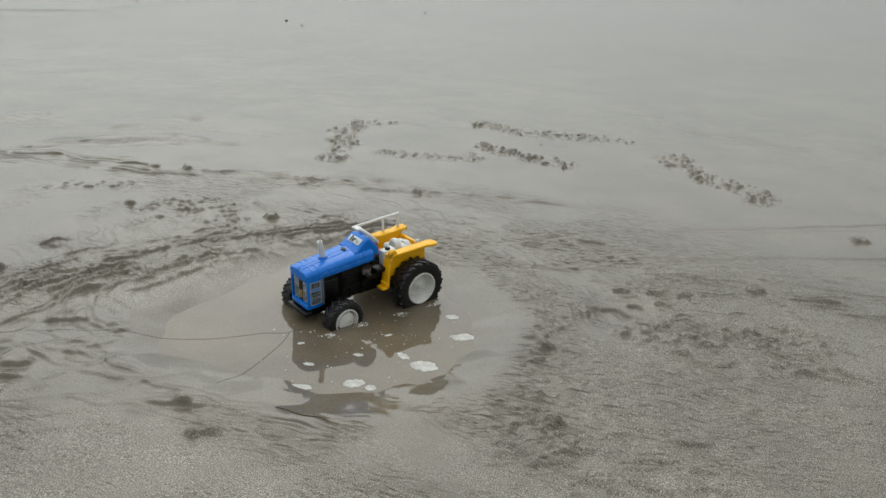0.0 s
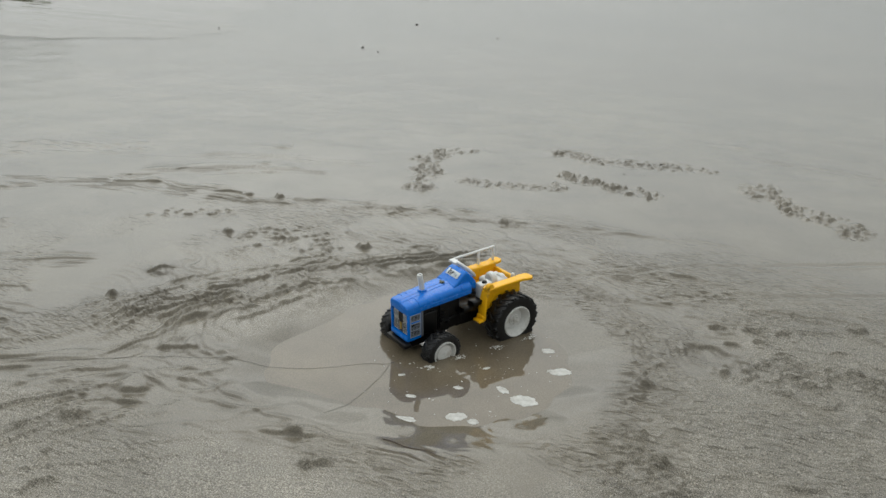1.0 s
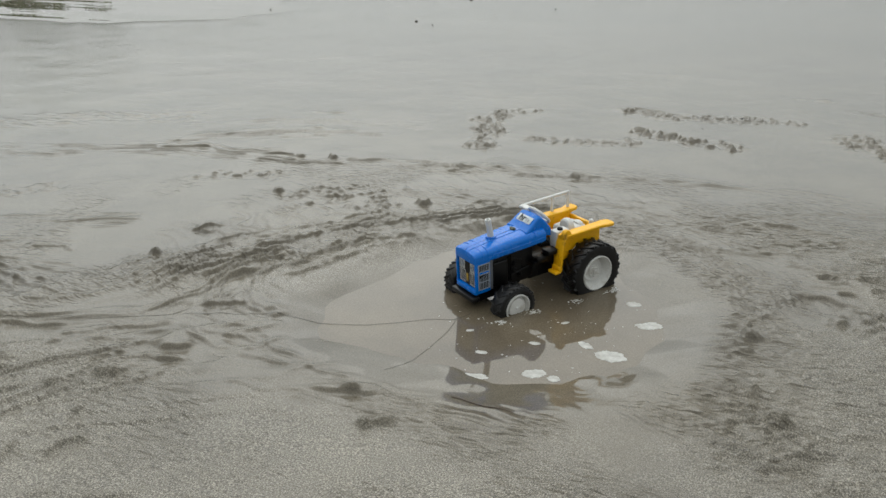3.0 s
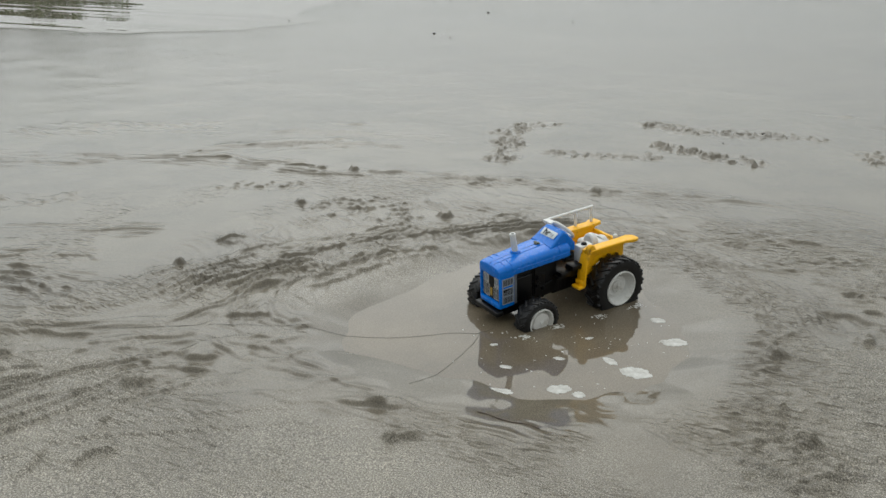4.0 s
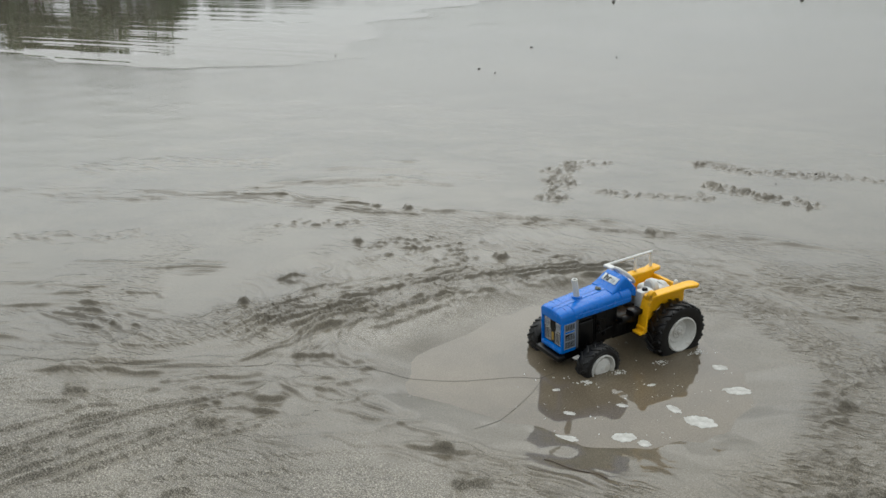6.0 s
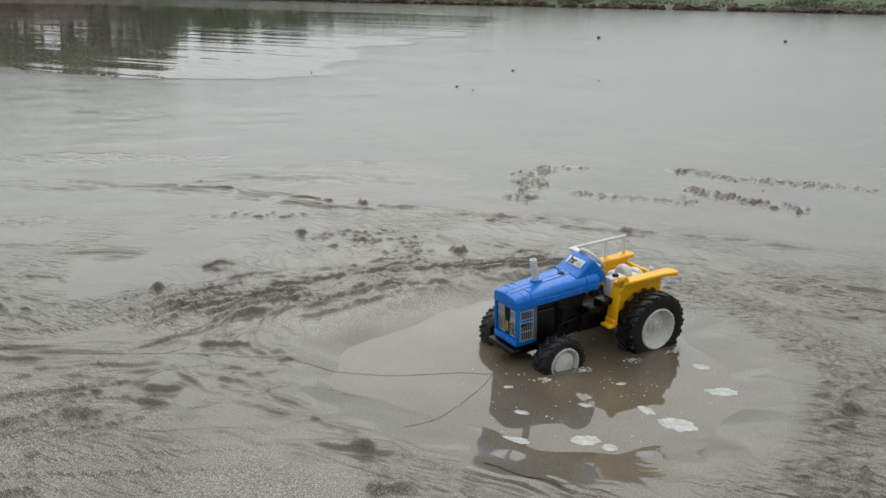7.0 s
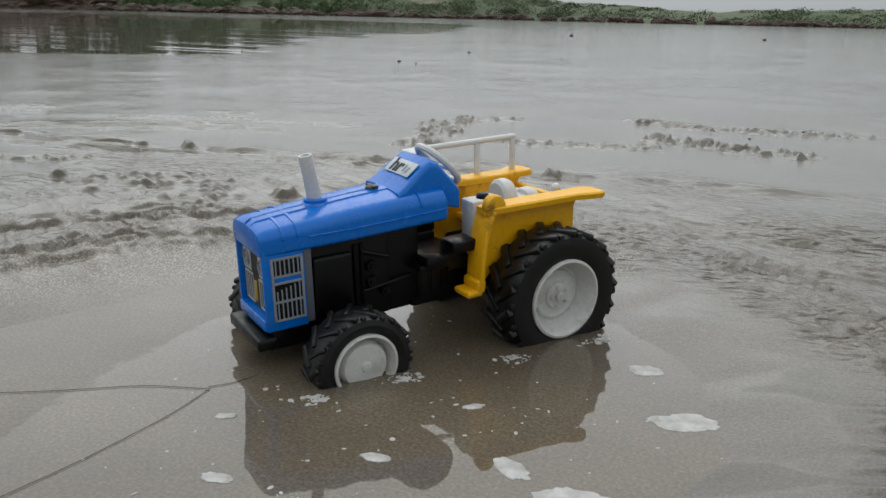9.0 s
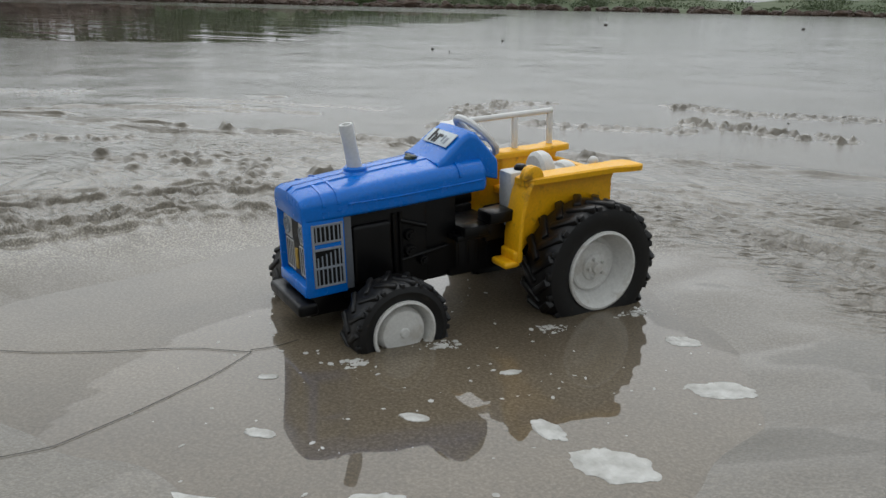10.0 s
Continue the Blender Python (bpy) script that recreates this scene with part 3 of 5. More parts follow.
    far_bank = sstep(1.22, 1.42, ys - 0.45 * (xs - 0.3))
    reach = 0.105 - 0.055 * far_bank
    dip = sstep(0.0, 1.0, din / reach)
    g = g * (1 - 0.93 * sstep(0.0, 0.035, din)) - 0.0130 * dip
    h[near] += g
    pool = inside_distance(x + 0.5 * fbm(x * 0.9, y * 0.9, 500), y + 0.3 * fbm(x * 0.9, y * 1.6, 501), POOL_SHAPE)
    h -= 0.006 * sstep(0.0, 0.5, pool)
    return h


def spread(lo, hi, fine, reach_lo, reach_hi, ratio):
    mid = list(np.arange(lo, hi, fine))
    for sign, start, end in ((-1, lo, reach_lo), (1, hi, reach_hi)):
        step, at, out = fine, start, []
        while sign * (end - at) > 0:
            at += sign * step
            step *= ratio
            out.append(at)
        mid = out[::-1] + mid if sign < 0 else mid + [hi] + out
    return np.array(mid)


def sheet(name, xs, ys, mat, height):
    gx, gy = np.meshgrid(xs, ys)
    z = height(gx.ravel(), gy.ravel())
    co = np.column_stack([gx.ravel(), gy.ravel(), z])
    nx, ny = len(xs), len(ys)
    i = (np.arange(ny - 1)[:, None] * nx + np.arange(nx - 1)[None, :]).ravel()
    quads = np.column_stack([i, i + 1, i + nx + 1, i + nx])
    me = bpy.data.meshes.new(name)
    me.vertices.add(len(co))
    me.vertices.foreach_set("co", co.ravel())
    me.loops.add(quads.size)
    me.loops.foreach_set("vertex_index", quads.ravel().astype(np.int32))
    me.polygons.add(len(quads))
    me.polygons.foreach_set("loop_start", np.arange(0, quads.size, 4, dtype=np.int32))
    me.polygons.foreach_set("use_smooth", np.ones(len(quads), bool))
    me.update(calc_edges=True)
    me.materials.append(mat)
    return new(name, me)


GX = spread(-0.40, 1.06, 0.0023, -900, 900, 1.028)
GY = np.concatenate([spread(0.72, 0.721, 0.0022, -400, 0.72, 1.07)[:-3], np.arange(0.72, 1.62, 0.0021), np.arange(1.62, 2.30, 0.0036),
                     spread(2.30, 2.301, 0.0036, 2.30, 2500, 1.04)[1:]])
GY = np.unique(np.round(GY, 5))
ground = tagged(sheet("ground", GX, GY, SAND, sand_height), "wet grey-brown beach sand with ridges, lumps and footprints", "beach sand", kind="structure")


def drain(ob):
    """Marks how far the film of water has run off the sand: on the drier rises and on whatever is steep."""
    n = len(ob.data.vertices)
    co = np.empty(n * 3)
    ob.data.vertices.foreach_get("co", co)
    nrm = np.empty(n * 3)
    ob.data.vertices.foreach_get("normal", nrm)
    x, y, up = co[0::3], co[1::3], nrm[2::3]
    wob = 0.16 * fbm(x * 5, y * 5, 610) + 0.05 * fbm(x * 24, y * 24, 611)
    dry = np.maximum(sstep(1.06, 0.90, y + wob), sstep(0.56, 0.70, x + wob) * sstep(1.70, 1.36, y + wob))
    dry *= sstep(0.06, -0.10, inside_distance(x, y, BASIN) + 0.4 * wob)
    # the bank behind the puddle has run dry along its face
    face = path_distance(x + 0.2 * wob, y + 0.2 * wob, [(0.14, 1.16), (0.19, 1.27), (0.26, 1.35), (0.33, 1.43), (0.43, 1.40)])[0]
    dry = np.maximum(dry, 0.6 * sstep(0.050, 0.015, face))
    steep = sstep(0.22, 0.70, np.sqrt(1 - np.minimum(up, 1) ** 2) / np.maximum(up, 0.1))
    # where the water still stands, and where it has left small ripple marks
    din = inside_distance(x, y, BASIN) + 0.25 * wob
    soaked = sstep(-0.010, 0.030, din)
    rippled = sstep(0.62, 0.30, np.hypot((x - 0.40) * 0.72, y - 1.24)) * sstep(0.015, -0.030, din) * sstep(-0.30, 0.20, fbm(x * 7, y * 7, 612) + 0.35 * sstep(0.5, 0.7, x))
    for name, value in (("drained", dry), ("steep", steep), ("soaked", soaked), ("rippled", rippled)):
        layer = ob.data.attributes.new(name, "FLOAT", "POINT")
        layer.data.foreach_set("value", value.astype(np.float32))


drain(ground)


def water_sheet(name, outline, z, mat, label):
    bm = bmesh.new()
    face = bm.faces.new([bm.verts.new((x, y, z)) for x, y in outline])
    face.normal_update()
    if face.normal.z < 0:
        face.normal_flip()
    me = bpy.data.meshes.new(name)
    bm.to_mesh(me)
    bm.free()
    me.materials.append(mat)
    ob = new(name, me)
    ob.visible_shadow = False
    return tagged(ob, label, "water", kind="structure")


water_sheet("water", [(0.375 + 0.37 * math.cos(a), 1.225 + 0.35 * math.sin(a)) for a in np.linspace(0, 2 * math.pi, 80)[:-1]],
            WATER, PUDDLE, "shallow clear puddle in a dip of the sand")
water_sheet("water", [(-9 + (x + 9) * 1.25, 8 + (y - 8) * 1.25) for x, y in POOL_SHAPE], -0.0035, POOL, "shallow rippled tidal pool on the wet flat")

# ---------------------------------------------------------------- the toy tractor
# its own axes: x ahead, y to its left, z up, from a point over the front axle
tractor = tagged(new("toy_tractor"), "blue and yellow plastic toy tractor standing in a puddle", "toy tractor")
tractor.matrix_world = Matrix.Translation((0.3591, 1.2322, 0.0)) @ pose(0, 0, 0, 0, 0, 237.34) @ pose(0, 0, 0, 0, 3.45, 0) @ pose(0, 0, 0, -1.3, 0, 0)


def ring_at(x, pts):
    return [(x, y, z) for y, z in pts]


def build_hood():
    bm = bmesh.new()
    spec = [(0.0345, 0.0165, 0.0475, 0.0545, 0.002, 0.0015), (0.0340, 0.0178, 0.0468, 0.0560, 0.003, 0.002),
            (0.0315, 0.0185, 0.0465, 0.0572, 0.004, 0.0025), (0.0150, 0.0192, 0.0468, 0.0585, 0.0045, 0.003),
            (-0.0100, 0.0200, 0.0472, 0.0605, 0.005, 0.003), (-0.0350, 0.0212, 0.0482, 0.0622, 0.005, 0.003),
            (-0.0590, 0.0219, 0.0492, 0.0625, 0.005, 0.003), (-0.0605, 0.0205, 0.0500, 0.0610, 0.005, 0.003)]
    loft(bm, [ring_at(x, rounded(hw, zb, zt, r, 6, cr)) for x, hw, zb, zt, r, cr in spec])
    hood = part("hood", bm, BLUE, tractor, "glossy blue moulded plastic hood")
    # raised seams
    for x, hw, zt, cr in ((0.0235, 0.0189, 0.0578, 0.0028), (0.0165, 0.0192, 0.0584, 0.003), (-0.0455, 0.0216, 0.0624, 0.003)):
        bm = bmesh.new()
        outer = rounded(hw + 0.0004, 0.0490, zt + 0.0004, 0.0048, 6, cr)
        inner = rounded(hw - 0.0008, 0.0490, zt - 0.0008, 0.0048, 6, cr)
        top = [k for k in range(len(outer)) if outer[k][1] > 0.0500]
        for a, b in zip(top, top[1:]):
            if b != a + 1:
                continue
            ps = [(x - 0.0007, *outer[a]), (x + 0.0007, *outer[a]), (x + 0.0007, *outer[b]), (x - 0.0007, *outer[b]),
                  (x - 0.0007, *inner[a]), (x + 0.0007, *inner[a]), (x + 0.0007, *inner[b]), (x - 0.0007, *inner[b])]
            v = [bm.verts.new(p) for p in ps]
            for f in ((0, 1, 2, 3), (0, 3, 7, 4), (1, 5, 6, 2), (0, 4, 5, 1), (3, 2, 6, 7)):
                bm.faces.new([v[i] for i in f])
        part("seam", bm, BLUE, hood)
    bm = bmesh.new()
    prev = None
    for x, z in ((0.0340, 0.0580), (0.0315, 0.0597), (0.015, 0.0615), (-0.010, 0.0635), (-0.034, 0.0652)):
        if prev:
            rod(bm, (prev[0], 0, prev[1] + 0.0001), (x, 0, z + 0.0001), 0.0005, 6)
        prev = (x, z)
    part("seam", bm, BLUE_DARK, hood)
    # the raised middle panel, from the nose to the cowl
    bm = bmesh.new()
    rows = []
    for x, z in ((0.0336, 0.0570), (0.0310, 0.0589), (0.015, 0.0606), (-0.010, 0.0626), (-0.036, 0.0643)):
        rows.append([(x, 0.0062, z), (x, 0.0056, z + 0.0012), (x, -0.0056, z + 0.0012), (x, -0.0062, z)])
    loft(bm, rows)
    part("middle_panel", bm, BLUE, hood)
    for s in (1, -1):
        bm = bmesh.new()
        prev = None
        for x, y, z in ((0.012, 0.0194, 0.0530), (-0.010, 0.0201, 0.0530), (-0.035, 0.0213, 0.0540), (-0.058, 0.0220, 0.0550)):
            if prev:
                rod(bm, (prev[0], s * prev[1], prev[2]), (x, s * y, z), 0.00045, 6)
            prev = (x, y, z)
        part("seam", bm, BLUE, hood)
    bm = bmesh.new()
    lathe_vs = lathe(bm, [(0.0, 0.0013), (0.0015, 0.0012), (0.0030, 0.0006), (0.0034, -0.0004)], 16)
    bmesh.ops.transform(bm, matrix=Matrix.Translation((-0.030, 0.0, 0.0655)) @ pose(0, 0, 0, 90, 0, 0), verts=lathe_vs)
    box(bm, (-0.0312, -0.0042, 0.0658), (-0.0288, 0.0042, 0.0668), 0.0003)
    part("filler_cap", bm, plastic("olive_cap", (0.035, 0.045, 0.025), 0.5, 0.3), hood, "small dark olive filler cap")
    return hood


def build_cowl():
    bm = bmesh.new()
    # sloped dash housing in front of the steering wheel
    spec = [(-0.0355, 0.0175, 0.0600, 0.0645, 0.0015, 0.001), (-0.0400, 0.0172, 0.0590, 0.0672, 0.0025, 0.001), (-0.0500, 0.0160, 0.0580, 0.0748, 0.003, 0.001),
            (-0.0545, 0.0155, 0.0570, 0.0775, 0.003, 0.001), (-0.0585, 0.0158, 0.0560, 0.0762, 0.003, 0.001), (-0.0640, 0.0185, 0.0540, 0.0690, 0.003, 0.0),
            (-0.0680, 0.0190, 0.0530, 0.0640, 0.003, 0.0)]
    loft(bm, [ring_at(x, rounded(hw, zb, zt, r, 5, cr)) for x, hw, zb, zt, r, cr in spec])
    cowl = part("dash_cowl", bm, BLUE, tractor)
    # sticker on the slope
    slope = math.atan2(0.0748 - 0.0672, 0.010)
    frame_m = Matrix.Translation((-0.0462, 0.001, 0.0734)) @ pose(0, 0, 0, 0, math.degrees(slope), 0) @ pose(0, 0, 0, 0, 0, 90)
    bm = bmesh.new()
    box(bm, (-0.0115, -0.0044, -0.0002), (0.0115, 0.0044, 0.0004), 0.0002, frame_m)
    part("sticker", bm, PAPER, cowl, "worn pale paper sticker with dark lettering")
    cu = bpy.data.curves.new("lettering", "FONT")
    cu.body = "hr"
    cu.size = 0.0110
    cu.offset = 0.0003
    cu.extrude = 0.0001
    cu.align_x = "CENTER"
    cu.align_y = "CENTER"
    cu.materials.append(BLACK)
    text = new("lettering", cu)
    text.parent = cowl
    text.matrix_basis = frame_m @ Matrix.Translation((-0.0030, 0.0, 0.0006))
    bm = bmesh.new()
    box(bm, (0.0035, -0.0022, 0.0004), (0.0047, 0.0020, 0.0007), 0.0001, frame_m)
    box(bm, (0.0062, -0.0028, 0.0004), (0.0082, 0.0010, 0.0007), 0.0001, frame_m)
    part("printed_bar", bm, GREY, cowl)


def build_front():
    bm = bmesh.new()
    # blue radiator shell: four walls round a recessed face
    box(bm, (0.0140, -0.0182, 0.0110), (0.0338, -0.0160, 0.0500), 0.0008)
    box(bm, (0.0140, 0.0160, 0.0110), (0.0338, 0.0182, 0.0500), 0.0008)
    box(bm, (0.0150, -0.0172, 0.0455), (0.0335, 0.0172, 0.0500), 0.0008)
    box(bm, (0.0150, -0.0172, 0.0110), (0.0346, 0.0172, 0.0165), 0.0008)
    box(bm, (0.0150, -0.0164, 0.0150), (0.0295, 0.0164, 0.0460), 0.0004)
    shell = part("radiator_shell", bm, BLUE, tractor)
    bm = bmesh.new()
    box(bm, (0.0285, -0.0158, 0.0168), (0.0310, 0.0158, 0.0452), 0.0003)
    grille = part("front_grille", bm, BLACK, shell, "dark grille with worn silver headlight stickers")
    for s in (-1, 1):
        bm = bmesh.new()
        box(bm, (0.0306, s * 0.0100 - 0.0050, 0.0335), (0.0314, s * 0.0100 + 0.0050, 0.0448), 0.0003)
        box(bm, (0.0306, s * 0.0092 - 0.0052, 0.0180), (0.0313, s * 0.0092 + 0.0052, 0.0188), 0.0002)
        box(bm, (0.0306, s * 0.0092 - 0.0052, 0.0318), (0.0313, s * 0.0092 + 0.0052, 0.0326), 0.0002)
        for k in range(5):
            y = s * 0.0092 - 0.0050 + k * 0.0025
            box(bm, (0.0306, y - 0.0003, 0.0184), (0.0313, y + 0.0003, 0.0322), 0.0)
        part("headlight_panel", bm, SILVER, shell)
        bm = bmesh.new()
        for r in (0.0040, 0.0022):
            vs = lathe(bm, [(r - 0.0008, 0.0), (r - 0.0008, 0.0008), (r, 0.0008), (r, 0.0)], 20)
            bmesh.ops.transform(bm, matrix=Matrix.Translation((0.0313, s * 0.0100, 0.0393)) @ pose(0, 0, 0, 0, 0, -90), verts=vs)
        part("headlight", bm, GREY, shell)
    bm = bmesh.new()
    box(bm, (0.0306, -0.0024, 0.0200), (0.0316, 0.0010, 0.0300), 0.0004)
    part("badge", bm, plastic("ochre_print", (0.42, 0.27, 0.05), 0.5, 0.4), shell)
    # side louvres on both flanks
    for s in (-1, 1):
        bm = bmesh.new()
        lo, hi = 0.0182, 0.0187
        y0, y1 = (s * lo, s * hi) if s > 0 else (s * hi, s * lo)
        box(bm, (0.0150, y0, 0.0155), (0.0162, y1, 0.0455), 0.0001)
        box(bm, (0.0290, y0, 0.0155), (0.0302, y1, 0.0455), 0.0001)
        for z in (0.0155, 0.0242, 0.0330, 0.0362, 0.0443):
            box(bm, (0.0150, y0, z), (0.0302, y1, z + 0.0011), 0.0001)
        for k in range(1, 7):
            x = 0.0150 + k * 0.0021
            box(bm, (x, y0, 0.0160), (x + 0.0006, y1, 0.0335 - 0.0006 * k), 0.0)
        for k in range(1, 7):
            x = 0.0150 + k * 0.0021
            box(bm, (x, y0, 0.0365), (x + 0.0006, y1, 0.0450), 0.0)
        part("louvre_frame", bm, GREY, shell)
        bm = bmesh.new()
        yb0, yb1 = (0.0180, 0.01845) if s > 0 else (-0.01845, -0.0180)
        box(bm, (0.0160, yb0, 0.0163), (0.0292, yb1, 0.0335), 0.0)
        box(bm, (0.0160, yb0, 0.0370), (0.0292, yb1, 0.0445), 0.0)
        part("louvre", bm, BLACK, shell)
        bm = bmesh.new()
        ya, yb = (0.0163, 0.0179) if s > 0 else (-0.0179, -0.0163)
        box(bm, (0.0105, ya, 0.0120), (0.0142, yb, 0.0480), 0.0004)
        part("pillar", bm, plastic("dull_grey", (0.10, 0.11, 0.125), 0.5, 0.3), shell)
    bm = bmesh.new()
    box(bm, (0.0300, -0.0205, 0.0035), (0.0395, 0.0205, 0.0092), 0.0014, seg=3)
    box(bm, (0.0060, -0.0140, 0.0000), (0.0320, 0.0140, 0.0105), 0.0010)
    part("bumper", bm, BLACK, tractor, "black front bumper, wet")


def build_engine():
    bm = bmesh.new()
    box(bm, (-0.0300, -0.0150, 0.0060), (0.0150, 0.0150, 0.0480), 0.0012)
    engine = part("engine_block", bm, BLACK, tractor, "black moulded plastic engine")
    bm = bmesh.new()
    box(bm, (-0.0480, -0.0125, 0.0075), (-0.0280, 0.0125, 0.0500), 0.0012)
    box(bm, (-0.0440, -0.0100, 0.0040), (-0.0300, 0.0100, 0.0090), 0.0012)
    part("bell_housing", bm, BLACK, engine)
    bm = bmesh.new()
    box(bm, (-0.0560, -0.0150, 0.0500), (-0.0300, 0.0150, 0.0560), 0.0010)
    part("mounting_plate", bm, BLACK, engine)
    for s in (-1, 1):
        bm = bmesh.new()
        a, b = sorted((s * 0.0140, s * 0.0182))
        box(bm, (-0.0100, a, 0.0130), (0.0100, b, 0.0415), 0.0028, seg=3)
        part("engine_cover", bm, BLACK, engine)
        bm = bmesh.new()
        for x, z, r in ((-0.0030, 0.0150, 0.0045), (-0.0200, 0.0240, 0.0030), (-0.0200, 0.0320, 0.0030), (-0.0270, 0.0180, 0.0025)):
            vs = lathe(bm, [(0.0, 0.0182), (r * 0.4, 0.0182), (r * 0.5, 0.0172), (r * 0.85, 0.0172), (r, 0.0162), (r, 0.0140)], 18)
            m = Matrix.Translation((x, 0, z)) @ (Matrix.Identity(4) if s > 0 else pose(0, 0, 0, 0, 0, 180))
            bmesh.ops.transform(bm, matrix=m, verts=vs)
        part("pulley", bm, BLACK, engine)
        bm = bmesh.new()
        for x in (-0.0155, -0.0120):
            rod(bm, (x, s * 0.0155, 0.014), (x, s * 0.0155, 0.044), 0.0011, 8)
        rod(bm, (-0.0150, s * 0.0158, 0.0400), (-0.0290, s * 0.0158, 0.0350), 0.0012, 8)
        rod(bm, (-0.0150, s * 0.0158, 0.0200), (-0.0420, s * 0.0135, 0.0220), 0.0010, 8)
        part("pipe", bm, BLACK, engine)
    bm = bmesh.new()
    box(bm, (-0.1080, -0.0110, 0.0030), (-0.0440, 0.0110, 0.0260), 0.0020)
    box(bm, (-0.0740, -0.0160, 0.0240), (-0.0470, 0.0160, 0.0290), 0.0012)
    for k in range(4):
        box(bm, (-0.0500 - 0.006 * k, -0.0115, 0.0080), (-0.0480 - 0.006 * k, 0.0115, 0.0235), 0.0004)
    part("gearbox", bm, BLACK, tractor)
    for s in (-1, 1):
        bm = bmesh.new()
        a, b = sorted((s * 0.0140, s * 0.0270))
        box(bm, (-0.0735, a, 0.0325), (-0.0590, b, 0.0385), 0.0012)
        box(bm, (-0.0600, a, 0.0270), (-0.0460, s * 0.0240 if s > 0 else b, 0.0325), 0.0012)
        box(bm, (-0.0720, min(s * 0.012, s * 0.020), 0.0220), (-0.0600, max(s * 0.012, s * 0.020), 0.0330), 0.0010)
        box(bm, (-0.0620, min(s * 0.012, s * 0.022), 0.0250), (-0.0430, max(s * 0.012, s * 0.022), 0.0282), 0.0008)
        part("foot_plate", bm, BLACK, tractor)
    bm = bmesh.new()
    rod(bm, (0.0, -0.036, -0.0015), (0.0, 0.036, -0.0015), 0.0034, 12)
    box(bm, (-0.006, -0.026, 0.000), (0.006, 0.026, 0.007), 0.001)
    part("front_axle", bm, BLACK, tractor)
    bm = bmesh.new()
    rod(bm, (-0.1105, -0.040, 0.0061), (-0.1105, 0.040, 0.0061), 0.0045, 12)
    part("rear_axle", bm, BLACK, tractor)


def build_exhaust():
    bm = bmesh.new()
    vs = lathe(bm, [(0.0036, 0.0), (0.0032, 0.012), (0.0034, 0.0215), (0.0031, 0.0224), (0.0022, 0.0224), (0.0020, 0.0200), (0.0, 0.0195)], 20)
    bmesh.ops.transform(bm, matrix=Matrix.Translation((-0.0005, 0, 0.0632)) @ pose(0, 0, 0, 0, 9.0, 0) @ pose(0, 0, 0, 90, 0, 0), verts=vs)
    pipe = part("exhaust_pipe", bm, WHITE, tractor, "white plastic exhaust stack, scuffed")
    bm = bmesh.new()
    vs = lathe(bm, [(0.0, 0.0030), (0.0050, 0.0030), (0.0056, 0.0024), (0.0056, 0.0010), (0.0070, 0.0), (0.0070, -0.002)], 24)
    bmesh.ops.transform(bm, matrix=Matrix.Translation((-0.0005, 0, 0.0622)) @ pose(0, 0, 0, 90, 0, 0), verts=vs)
    part("collar", bm, BLUE, pipe)


